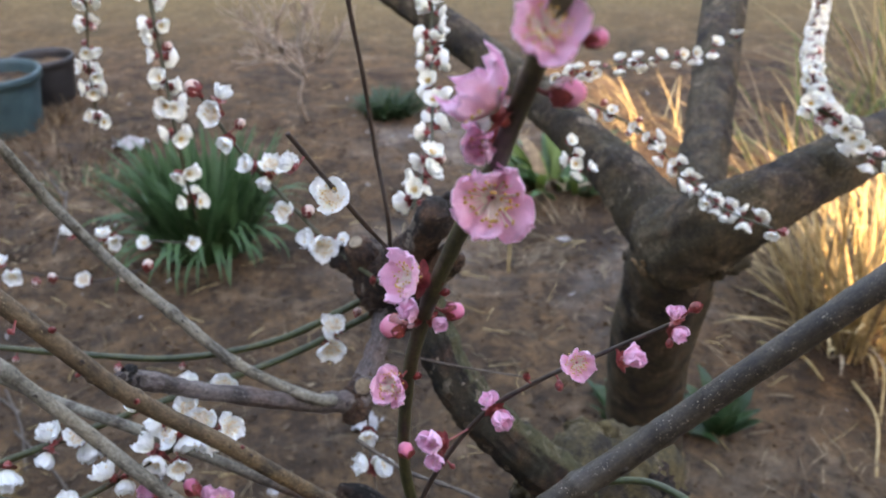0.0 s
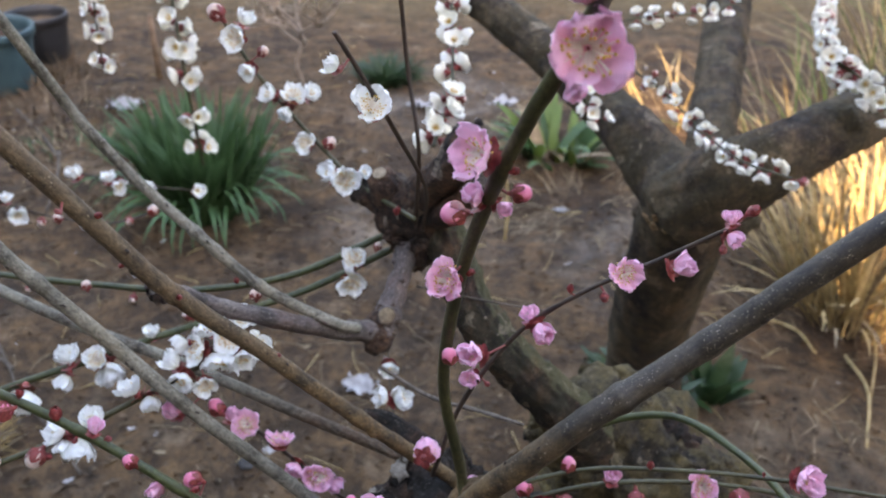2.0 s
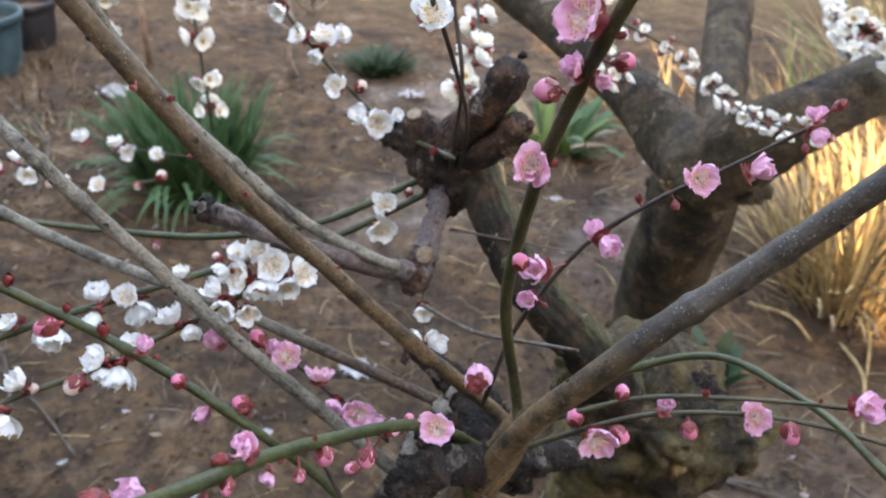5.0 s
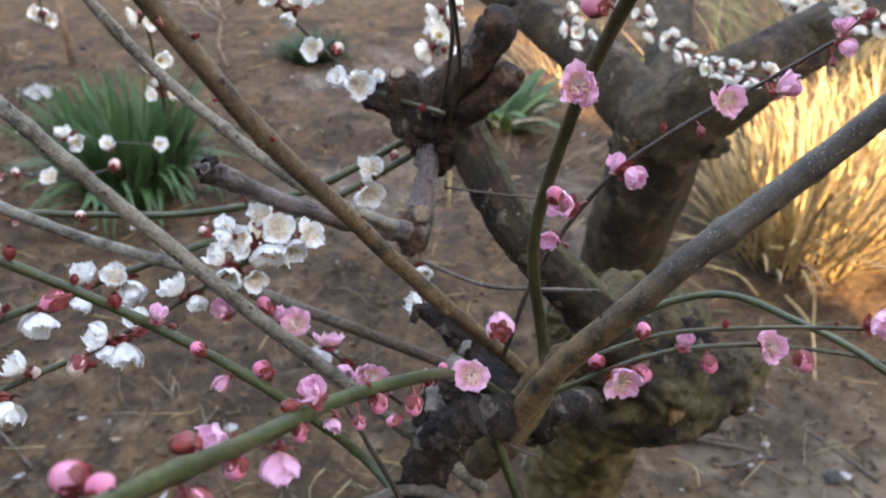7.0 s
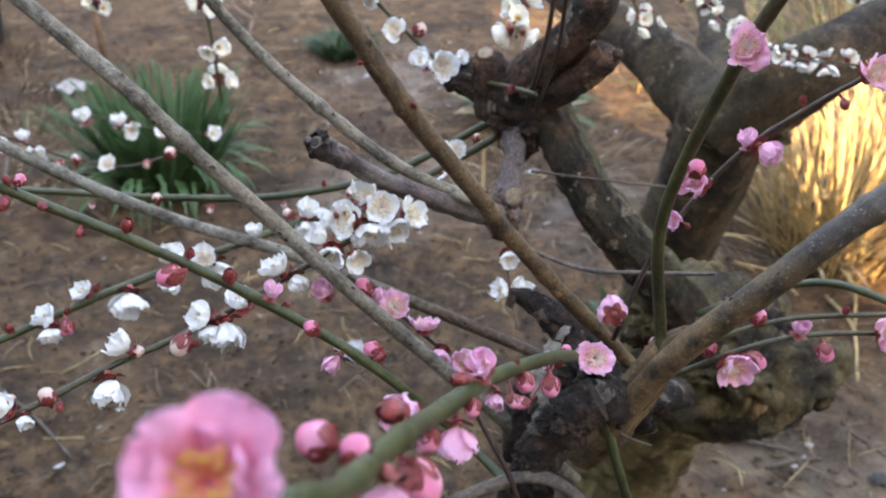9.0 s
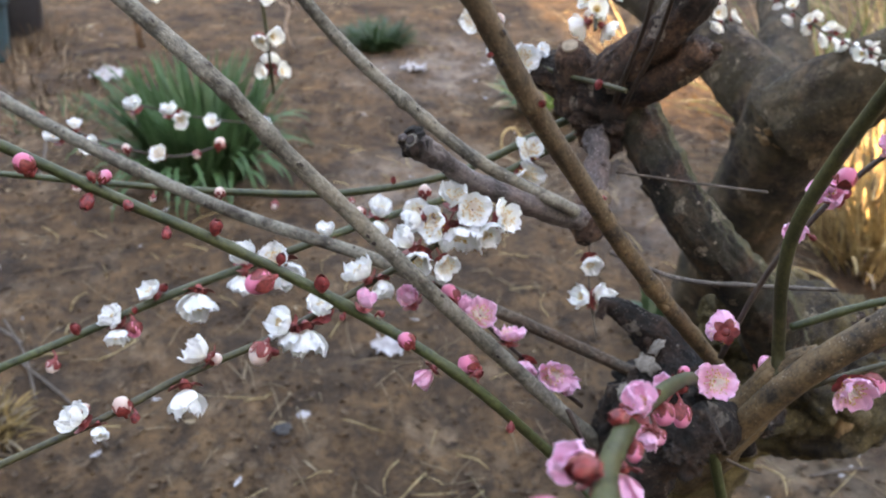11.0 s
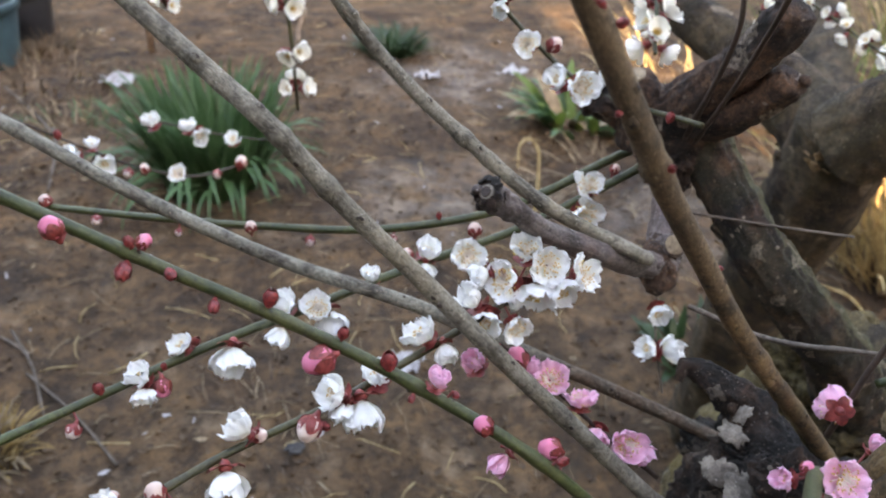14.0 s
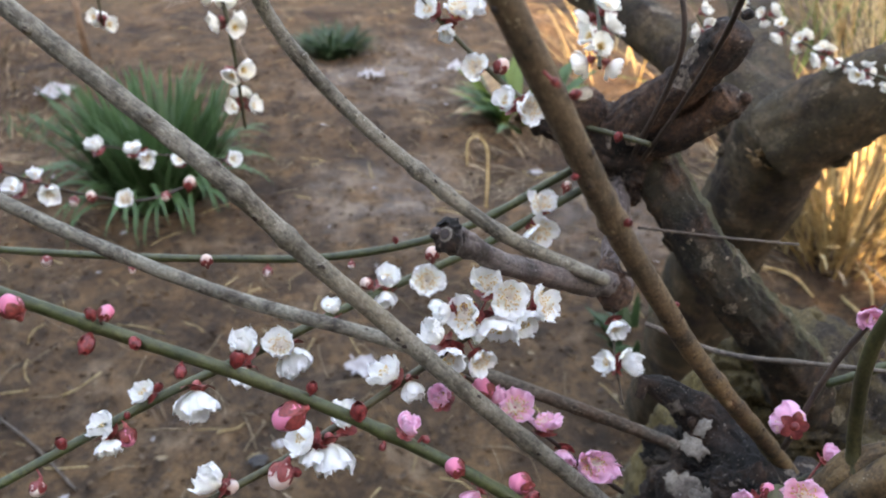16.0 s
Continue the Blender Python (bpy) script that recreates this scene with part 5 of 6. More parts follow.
shoot(tree, "twig", "thin dark brown twig", DARK_TWIG, [(-0.0865, 0.432, 1.564), (-0.085, 0.434, 1.561), (-0.070, 0.456, 1.524), (-0.054, 0.496, 1.474), (-0.037, 0.574, 1.396), (-0.039, 0.620, 1.332)], 1.3, 1.7, (on_d2), "white", knots=12, seed=18)
shoot(tree, "twig", "thin upright dark twig", DARK_TWIG, [(-0.074, 0.570, 1.690), (-0.065, 0.576, 1.604), (-0.058, 0.582, 1.550), (-0.052, 0.589, 1.488), (-0.043, 0.577, 1.430), (-0.046, 0.622, 1.334)], 1.5, 1.9, knots=10, seed=19)
shoot(tree, "dead_twig", "bare pale grey dead twig", PALE_TWIG, [(0.032, 0.391, 1.319), (0.006, 0.429, 1.295), (-0.030, 0.465, 1.276), (-0.069, 0.498, 1.276)], 1.1, 1.7, knots=14, seed=20)
shoot(tree, "dead_twig", "thin pale dead twig", PALE_TWIG, [(-0.043, 0.599, 1.286), (0.011, 0.579, 1.287), (0.069, 0.568, 1.284)], 1.1, 0.9, knots=1, seed=21)
on_h1 = [
    ("c", -0.0719, 0.5440, 1.2038, -0.94, -0.10, 0.34, 24),
    ("c", -0.0561, 0.5413, 1.2043, 0.77, -0.47, 0.43, 26),
    ("c", -0.0666, 0.5509, 1.2306, -0.04, -0.98, -0.19, 21),
]
shoot(tree, "dead_twig", "thin pale hanging twig", PALE_TWIG, [(-0.067, 0.563, 1.247), (-0.065, 0.550, 1.208), (-0.058, 0.534, 1.170)], 1.0, 0.8, (on_h1), "white", knots=1, seed=22)
on_l1 = [
    ("c", -0.6276, 0.9592, 1.1507, -0.40, -0.40, 0.82, 30),
    ("c", -0.6116, 0.9814, 1.1543, -0.02, 0.16, 0.99, 23),
    ("c", -0.6025, 0.9837, 1.1272, 0.42, -0.91, 0.03, 29),
    ("b", -0.5862, 1.0094, 1.1022, -0.03, -0.85, -0.53, 12),
    ("b", -0.5710, 1.0275, 1.0982, -0.02, 0.12, 0.99, 13),
    ("o", -0.5384, 1.0550, 1.0764, -0.05, -0.78, 0.62, 29),
    ("b", -0.5014, 1.1053, 1.0514, -0.03, -0.85, -0.53, 12),
    ("b", -0.4751, 1.1411, 1.0505, 0.31, 0.07, 0.95, 18),
    ("r", -0.6396, 0.9627, 1.1739, -0.02, 0.12, 0.99, 11),
]
shoot(tree, "twig", "thin brown twig", DARK_TWIG, [(-0.470, 1.152, 1.045), (-0.525, 1.084, 1.059), (-0.577, 1.027, 1.101), (-0.616, 0.983, 1.146), (-0.657, 0.957, 1.184)], 1.8, 1.2, (on_l1), "white", knots=4, seed=23, beyond=0.1)
on_l2 = [
    ("c", -0.5948, 1.1558, 1.1061, -0.27, -0.34, 0.90, 33),
    ("c", -0.5513, 1.1756, 1.0905, -0.02, 0.16, 0.99, 32),
    ("c", -0.5350, 1.1724, 1.0781, 0.22, -0.97, -0.02, 33),
    ("c", -0.4933, 1.1886, 1.0653, -0.04, -0.35, 0.94, 29),
    ("c", -0.4234, 1.2169, 1.0493, 0.49, -0.55, 0.67, 28),
]
shoot(tree, "twig", "thin brown twig", DARK_TWIG, [(-0.604, 1.164, 1.106), (-0.518, 1.191, 1.072), (-0.422, 1.226, 1.042)], 1.5, 1.2, (on_l2), "white", knots=4, seed=24)
shoot(tree, "shoot", "pale green sucker", GREEN_SHOOT, [(-0.039, 0.366, 1.251), (-0.036, 0.356, 1.236), (-0.028, 0.349, 1.208), (-0.015, 0.346, 1.168), (0.007, 0.354, 1.090)], 3.6, 3.0, knots=3, seed=41)
shoot(tree, "twig", "thin bare dark twig", DARK_TWIG, [(-0.131, 0.330, 1.290), (-0.119, 0.320, 1.268), (-0.103, 0.310, 1.236), (-0.095, 0.308, 1.207)], 1.3, 1.6, knots=3, seed=42)
shoot(tree, "dead_twig", "short pale thorn on the knuckle", PALE_TWIG, [(-0.030, 0.354, 1.227), (-0.018, 0.349, 1.223), (-0.007, 0.345, 1.221)], 1.3, 0.5, knots=0, seed=44)
shoot(tree, "dead_twig", "forked pale grey dead twig", PALE_TWIG, [(-0.150, 0.314, 1.206), (-0.114, 0.316, 1.225), (-0.091, 0.313, 1.235), (-0.073, 0.305, 1.234), (-0.055, 0.290, 1.224)], 4.4, 3.0, knots=5, seed=43, beyond=0.03)
garland(tree, "hanging_shoot", "hanging shoot set with white blossoms", OLIVE_SHOOT, [(-0.590, 1.400, 1.620), (-0.596, 1.401, 1.410), (-0.615, 1.405, 1.302), (-0.622, 1.408, 1.188)], 2.5, 1.8, 0.042, 31, (27, 33), (3, 4, 4))
garland(tree, "hanging_shoot", "hanging shoot set thickly with white blossoms", OLIVE_SHOOT, [(-0.470, 1.350, 1.620), (-0.435, 1.250, 1.446), (-0.416, 1.203, 1.349), (-0.395, 1.149, 1.252), (-0.394, 1.169, 1.119)], 3.6, 2.2, 0.047, 32, (29, 36), (3, 4, 4, 5))
garland(tree, "hanging_shoot", "hanging shoot set thickly with white blossoms", OLIVE_SHOOT, [(-0.010, 1.130, 1.660), (-0.014, 1.109, 1.479), (-0.014, 0.981, 1.425), (-0.013, 0.862, 1.378), (-0.032, 0.767, 1.346)], 2.4, 1.8, 0.033, 33, (26, 32), (2, 3, 3, 4))
garland(tree, "hanging_shoot", "hanging shoot set with white blossoms", OLIVE_SHOOT, [(0.221, 1.193, 1.306), (0.289, 1.143, 1.282), (0.331, 1.055, 1.258), (0.349, 0.934, 1.264), (0.370, 0.816, 1.295)], 2.0, 1.4, 0.036, 34, (18, 26), (2, 2, 3, 4))
garland(tree, "hanging_shoot", "hanging shoot set thickly with white blossoms", OLIVE_SHOOT, [(0.820, 1.810, 1.600), (0.816, 1.811, 1.314), (0.701, 1.535, 1.257), (0.646, 1.315, 1.242), (0.632, 1.120, 1.240)], 2.4, 1.8, 0.020, 35, (24, 31), (3, 4, 4, 5))
garland(tree, "hanging_shoot", "thin shoot set with white blossoms", OLIVE_SHOOT, [(0.477, 1.320, 1.367), (0.381, 1.287, 1.349), (0.287, 1.262, 1.346), (0.213, 1.235, 1.338), (0.151, 1.221, 1.334)], 1.6, 1.2, 0.030, 36, (20, 26), (1, 2, 2, 3))
garland(tree, "hanging_shoot", "twig set thickly with white blossoms", OLIVE_SHOOT, [(0.471, 1.011, 1.370), (0.506, 0.989, 1.352), (0.537, 0.960, 1.322), (0.588, 0.945, 1.317)], 2, 1.5, 0.018, 38)
garland(tree, "hanging_shoot", "thin shoot set with white blossoms", OLIVE_SHOOT, [(0.162, 1.022, 1.311), (0.173, 1.013, 1.295), (0.192, 1.004, 1.278)], 1.4, 1.0, 0.020, 37, (20, 26), (1, 2, 2, 3))

# ---- plants and things on the ground ----
LEAF_GREEN = thin_skin("leaf_blue_green", (0.048, 0.112, 0.040), (0.080, 0.175, 0.066), (0.030, 0.080, 0.030), 0.25, 0.3, 0.5)
LEAF_FRESH = thin_skin("leaf_fresh_green", (0.10, 0.16, 0.03), (0.13, 0.20, 0.04), (0.09, 0.16, 0.03), 0.3, 0.3, 0.5)
LEAF_DARK = thin_skin("leaf_dark_green", (0.022, 0.058, 0.020), (0.038, 0.092, 0.033), (0.016, 0.042, 0.015), 0.2, 0.3, 0.4)
STRAW = plain("dry_straw", (0.28, 0.19, 0.080), (0.58, 0.45, 0.23), 30, 0.7)
TAN_STRAW = plain("tan_straw", (0.13, 0.075, 0.022), (0.34, 0.22, 0.075), 30, 0.8)
STRAW_DULL = plain("weathered_straw", (0.13, 0.09, 0.052), (0.31, 0.235, 0.145), 30, 0.8)
DEAD_LEAF = plain("dead_leaf", (0.035, 0.021, 0.013), (0.15, 0.094, 0.052), 25, 0.85)
PALE_BIT = plain("pale_scrap", (0.26, 0.25, 0.25), (0.46, 0.45, 0.45), 40, 0.8)
DARK_BIT = plain("dark_scrap", (0.02, 0.02, 0.022), (0.06, 0.055, 0.05), 40, 0.8)
BLUE_PLASTIC = plain("blue_plastic", (0.022, 0.055, 0.066), (0.045, 0.095, 0.108), 9, 0.55, 0.001)
BLACK_PLASTIC = plain("black_plastic", (0.012, 0.012, 0.014), (0.03, 0.03, 0.034), 9, 0.5, 0.001)
STAKE_WOOD = plain("stake_wood", (0.12, 0.075, 0.045), (0.22, 0.14, 0.09), 22, 0.8, 0.001)
SHRUB_BARK = plain("shrub_bark", (0.20, 0.15, 0.115), (0.36, 0.29, 0.23), 30, 0.9)


def strap(bm, root, heading, length, width, rise, droop, fold=0.25, steps=7, slot=0, twist=0.0):
    """One strap leaf or blade: rises from root, bends over along heading."""
    p = Vector(root)
    side = Vector((-math.sin(heading), math.cos(heading), 0))
    rows = []
    angle = rise
    for i in range(steps + 1):
        s = i / steps
        half = width * 0.5 * (1 - max(0.0, (s - 0.55) / 0.45) ** 1.7) * (0.75 + 0.25 * min(1, s * 4)) + 0.0003
        turned = Matrix.Rotation(twist * s, 3, "Z") @ side
        up = Vector((0, 0, 1))
        rows.append((bm.verts.new(p - turned * half), bm.verts.new(p - up * fold * half), bm.verts.new(p + turned * half)))
        p = p + Vector((math.cos(heading) * math.cos(angle), math.sin(heading) * math.cos(angle), math.sin(angle))) * (length / steps)
        angle -= droop / steps * (0.5 + s)
    for a, b in zip(rows, rows[1:]):
        for j in (0, 1):
            f = bm.faces.new((a[j], a[j + 1], b[j + 1], b[j]))
            f.smooth, f.material_index = True, slot


def leaf_clump(name, label, at, radius, count, length, width, mats, seed, rise, droop, skirt=0.0):
    """A plant of many strap leaves, each leaf a part; the leaves share a few meshes."""
    rng = random.Random(seed)
    ob = thing(name, (at[0], at[1], ground_height(*at)), label, "plant")
    kinds = []
    for k in range(14):
        bm = bmesh.new()
        strap(bm, (0, 0, 0), 0.0, length * rng.uniform(0.6, 1.08), width * rng.uniform(0.75, 1.2), rng.uniform(*rise), rng.uniform(*droop), steps=8, twist=rng.gauss(0, 0.4))
        kinds.append(mesh_of("leaf", bm, mats[k % len(mats)]))
    # outer leaves that bend over to the soil
    arched = []
    for k in range(8 if skirt else 0):
        bm = bmesh.new()
        strap(bm, (0, 0, 0), 0.0, length * rng.uniform(0.75, 1.05), width * rng.uniform(0.8, 1.2), rng.uniform(1.0, 1.35), rng.uniform(2.2, 3.1), steps=9, twist=rng.gauss(0, 0.3))
        arched.append(mesh_of("leaf", bm, mats[k % len(mats)]))
    for _ in range(count):
        a, r = rng.uniform(0, 6.283), radius * math.sqrt(rng.random())
        place = Matrix.Translation((at[0] + math.cos(a) * r, at[1] + math.sin(a) * r, ob.location.z - 0.02))
        part("leaf", rng.choice(arched if rng.random() < skirt else kinds), ob, "", place @ Matrix.Rotation(a + rng.gauss(0, 0.5), 4, "Z") @ Matrix.Rotation(rng.gauss(0, 0.12), 4, "X"))
    return ob


def clump(name, label, category, at, radius, count, length, width, mats, seed, rise=(0.9, 1.5), droop=(0.3, 1.5), lean=0.0, toward=0.0):
    rng = random.Random(seed)
    bm = bmesh.new()
    for _ in range(count):
        a, r = rng.uniform(0, 6.283), radius * math.sqrt(rng.random())
        root = Vector((math.cos(a) * r, math.sin(a) * r, -0.02))
        heading = a + rng.gauss(0, 0.5)
        if lean and rng.random() < lean:
            heading = toward + rng.gauss(0, 0.5)
        strap(bm, root, heading, length * rng.uniform(0.6, 1.08), width * rng.uniform(0.7, 1.2), rng.uniform(*rise), rng.uniform(*droop), slot=rng.randrange(len(mats)), twist=rng.gauss(0, 0.5))
    ob = new(name, mesh_of(name, bm, *mats))
    ob.location = (at[0], at[1], ground_height(at[0], at[1]))
    return tagged(ob, label, category, kind="stuff")


leaf_clump("narcissus_clump", "dense clump of dark green strap-shaped narcissus leaves in soil", (-0.99, 3.06), 0.19, 520, 0.46, 0.022, [LEAF_GREEN], 1, (1.10, 1.56), (0.2, 1.3), 0.14)
leaf_clump("narcissus_clump", "small dark green clump of strap leaves in soil", (-0.31, 4.60), 0.11, 260, 0.20, 0.013, [LEAF_DARK], 2, (0.7, 1.5), (0.4, 1.6))
leaf_clump("leafy_clump", "fresh green strap leaves mixed with dry yellow ones", (0.56, 3.60), 0.15, 52, 0.31, 0.052, [LEAF_FRESH, LEAF_GREEN, LEAF_GREEN, STRAW_DULL], 3, (0.45, 1.35), (0.5, 1.9))
leaf_clump("leafy_clump", "low dark green broad-leaved clump on the soil", (0.84, 1.93), 0.05, 14, 0.20, 0.045, [LEAF_DARK], 4, (0.7, 1.4), (0.3, 1.5))
leaf_clump("leafy_clump", "low dark green broad-leaved clump on the soil", (0.63, 1.96), 0.12, 70, 0.16, 0.032, [LEAF_DARK], 5, (0.5, 1.5), (0.3, 1.8))
clump("weed_patch", "low grey-green weeds on the soil", "plant", (-1.72, 3.60), 0.22, 150, 0.13, 0.007, [LEAF_GREEN, STRAW_DULL], 6, (0.2, 1.4), (0.2, 1.6))
clump("dry_grass_tussock", "tall golden dry grass tussock in the sun", "grass", (1.52, 2.45), 0.24, 340, 0.62, 0.013, [STRAW, STRAW, STRAW, STRAW_DULL], 7, (0.6, 1.55), (0.0, 0.9))
clump("dry_grass_tussock", "tall golden dry grass tussock in the sun", "grass", (2.05, 2.75), 0.30, 240, 0.70, 0.013, [STRAW], 8, (0.6, 1.5), (0.0, 0.9))
clump("dry_grass_tussock", "dry golden grass stalks leaning over", "grass", (1.75, 3.55), 0.30, 90, 0.75, 0.008, [STRAW, STRAW_DULL, LEAF_FRESH], 9, (0.35, 1.3), (0.0, 0.9), 0.5, 2.6)
clump("dry_grass_tussock", "tall dry golden grass stalks with fresh green shoots", "grass", (2.75, 4.3), 0.42, 200, 1.0, 0.009, [STRAW, STRAW, STRAW, LEAF_FRESH], 10, (0.5, 1.5), (0.0, 0.9), 0.4, 2.4)
clump("dry_grass_tuft", "thin tuft of dry grass stalks", "grass", (1.15, 4.2), 0.28, 26, 0.55, 0.008, [STRAW], 11, (0.3, 1.3), (0.0, 0.8), 0.5, 2.4)
clump("dry_grass_tuft", "flattened dry grass on the soil", "grass", (0.62, 3.15), 0.30, 260, 0.24, 0.006, [STRAW_DULL, DEAD_LEAF], 12, (0.05, 0.7), (0.0, 1.2))
clump("dry_grass_tuft", "dry brown grass beside the pots", "grass", (-2.05, 4.05), 0.40, 260, 0.13, 0.006, [DEAD_LEAF, DEAD_LEAF, DEAD_LEAF, STRAW_DULL], 13, (0.2, 1.4), (0.2, 1.4))
clump("dry_grass_tuft", "dry brown grass at the foot of the pots", "grass", (-2.2, 4.62), 0.22, 200, 0.13, 0.006, [DEAD_LEAF, DEAD_LEAF, STRAW_DULL], 14, (0.3, 1.5), (0.2, 1.2))
clump("dry_grass_tuft", "low yellow-brown tuft of dry grass on the soil", "grass", (-1.31, 1.60), 0.10, 260, 0.13, 0.008, [TAN_STRAW, TAN_STRAW, STRAW_DULL], 16, (0.5, 1.5), (0.3, 1.8))
clump("dry_grass_tuft", "flattened dry grass under the tussock", "grass", (1.25, 2.1), 0.30, 110, 0.25, 0.005, [STRAW_DULL, DEAD_LEAF], 15, (0.05, 0.6), (0.0, 1.2))

for at, wide, many, seed in (((-1.15, 1.62), 0.22, 170, 21), ((-1.28, 2.02), 0.20, 150, 22), ((-0.62, 1.66), 0.22, 130, 23), ((-1.75, 2.6), 0.25, 150, 24), ((1.05, 1.55), 0.22, 90, 25), ((0.3, 2.75), 0.3, 120, 26)):
    clump("dry_litter", "flattened dead grass and brown leaves on the soil", "litter", at, wide, many, 0.11, 0.005, [DEAD_LEAF, DEAD_LEAF, STRAW_DULL], seed, (0.02, 0.5), (0.0, 0.9))


def pot(label, at, rim, base, tall, mat, seed):
    ob = thing("plant_pot", (at[0], at[1], ground_height(*at) - 0.004), label, "plant pot", "pots on the soil")
    outer = [(base * 0.97, 0.0), (base, 0.01), (base + (rim - base) * 0.5, tall * 0.5), (rim * 0.96, tall - 0.055), (rim * 0.965, tall - 0.05), (rim * 1.03, tall - 0.048), (rim * 1.045, tall - 0.01), (rim * 1.03, tall), (rim * 0.96, tall), (rim * 0.93, tall - 0.03), (base + (rim - base) * 0.55, tall * 0.55)]
    bm = bmesh.new()
    n = 48
    rings = [[bm.verts.new((r * math.cos(6.28319 * k / n) + at[0], r * math.sin(6.28319 * k / n) + at[1], z + ob.location.z)) for k in range(n)] for r, z in outer]
    for a, b in zip(rings, rings[1:]):
        for k in range(n):
            bm.faces.new((a[k], a[(k + 1) % n], b[(k + 1) % n], b[k])).smooth = True
    bm.faces.new(rings[0][::-1])
    part("pot_body", bm, ob, "", None, mat)
    bm = bmesh.new()
    top = tall * 0.78
    r = base + (rim - base) * 0.74
    centre = bm.verts.new((at[0], at[1], ob.location.z + top + 0.01))
    soil = [[bm.verts.new((at[0] + r * f * math.cos(6.28319 * k / n), at[1] + r * f * math.sin(6.28319 * k / n), ob.location.z + top + 0.012 * noise.noise(Vector((k * 0.6, f * 5, seed))))) for k in range(n)] for f in (0.4, 0.75, 0.985)]
    for k in range(n):
        bm.faces.new((centre, soil[0][k], soil[0][(k + 1) % n]))
    for a, b in zip(soil, soil[1:]):
        for k in range(n):
            bm.faces.new((a[k], b[k], b[(k + 1) % n], a[(k + 1) % n]))
    part("soil_fill", bm, ob, "dark earth inside the pot", None, SOIL)
    return ob


pot("large faded blue plastic pot on bare soil", (-2.44, 4.36), 0.235, 0.185, 0.33, BLUE_PLASTIC, 1)
pot("black plastic pot on bare soil", (-2.40, 4.86), 0.175, 0.145, 0.27, BLACK_PLASTIC, 2)

bm = bmesh.new()
tube(bm, [(-1.62, 4.57, -0.05), (-1.622, 4.57, 0.2), (-1.62, 4.575, 0.36)], [0.019, 0.018, 0.018], 8, 0.05, 20)
tagged(new("garden_stake", mesh_of("garden_stake", bm, STAKE_WOOD)), "reddish brown wooden garden stake in the soil", "stake")


def bare_shrub(at, tall, seed):
    """A low leafless shrub: forked twigs from one short stem."""
    rng = random.Random(seed)
    ob = thing("bare_shrub", (at[0], at[1], ground_height(*at)), "leafless greyish shrub with fine forked twigs in the soil", "shrub")

    def grow(p, way, length, r, level):
        q = p + way * length
        bend = Vector((rng.gauss(0, 1), rng.gauss(0, 1), rng.gauss(0, 0.4))) * length * 0.12
        bm = bmesh.new()
        tube(bm, catmull([p, (p + q) / 2 + bend, q], 6), np.linspace(r, r * 0.6, 6), 5)
        part("stem" if level == 0 else "branch", bm, ob, "", None, SHRUB_BARK)
        if level < 3:
            for _ in range(rng.choice((4, 4, 5))):
                turn = Vector((rng.gauss(0, 1), rng.gauss(0, 1), rng.gauss(0.25, 0.5))).normalized()
                grow(p + (q - p) * rng.uniform(0.7, 1.0), (way * 0.85 + turn * 0.75).normalized(), length * rng.uniform(0.62, 0.9), r * 0.68, level + 1)
    grow(Vector((at[0], at[1], ob.location.z - 0.02)), Vector((0.03, 0, 1)), tall * 0.33, 0.014, 0)


bare_shrub((-0.76, 4.45), 0.92, 5)

# a dry stem standing in the soil
bm = bmesh.new()
tube(bm, catmull([(0.26, 2.82, -0.02), (0.262, 2.82, 0.12), (0.252, 2.82, 0.26), (0.215, 2.82, 0.305), (0.180, 2.81, 0.285), (0.178, 2.80, 0.20)], 30), np.linspace(0.006, 0.004, 30), 6, 0.1, 60)
tagged(new("dry_grass_stalk", mesh_of("dry_grass_stalk", bm, STRAW)), "hooked yellow dry grass stalk standing in the soil", "dry grass")


def scatter(name, label, count, mats, seed, area, make):
    rng = random.Random(seed)
    bm = bmesh.new()
    for _ in range(count):
        x, y = rng.uniform(area[0], area[1]), area[2] + (area[3] - area[2]) * rng.random() ** 1.25
        make(bm, rng, Vector((x, y, ground_height(x, y))), rng.randrange(len(mats)))
    return tagged(new(name, mesh_of(name, bm, *mats)), label, "litter", kind="stuff")


def a_leaf(bm, rng, p, slot):
    a, s = rng.uniform(0, 6.28), rng.uniform(0.005, 0.017)
    u, v = Vector((math.cos(a), math.sin(a), rng.gauss(0, 0.25))), Vector((-math.sin(a), math.cos(a), rng.gauss(0, 0.25)))
    p = p + Vector((0, 0, 0.004))
    curl = rng.uniform(0.1, 0.6) * s
    rows = []
    for k, w in ((-1.0, 0.08), (-0.35, 0.5), (0.3, 0.48), (1.0, 0.06)):
        rows.append([bm.verts.new(p + u * k * s + v * w * s * j + Vector((0, 0, curl * (k * k + abs(j)) * 0.6))) for j in (-1, 0, 1)])
    for q, r in zip(rows, rows[1:]):
        for j in (0, 1):
            f = bm.faces.new((q[j], q[j + 1], r[j + 1], r[j]))
            f.material_index = slot


def a_straw(bm, rng, p, slot):
    a, s = rng.uniform(0, 6.28), rng.uniform(0.03, 0.16)
    bow = rng.gauss(0, 0.25)
    pts = [p + Vector((math.cos(a + bow * t) * s * t, math.sin(a + bow * t) * s * t, 0.004 + 0.012 * math.sin(3.14 * t) * rng.random())) for t in (0, 0.35, 0.7, 1.0)]
    tube(bm, pts, [rng.uniform(0.0008, 0.002)] * 4, 4, slot=slot)


ico = bmesh.new()
bmesh.ops.create_icosphere(ico, subdivisions=1, radius=1.0)
ico.verts.ensure_lookup_table()
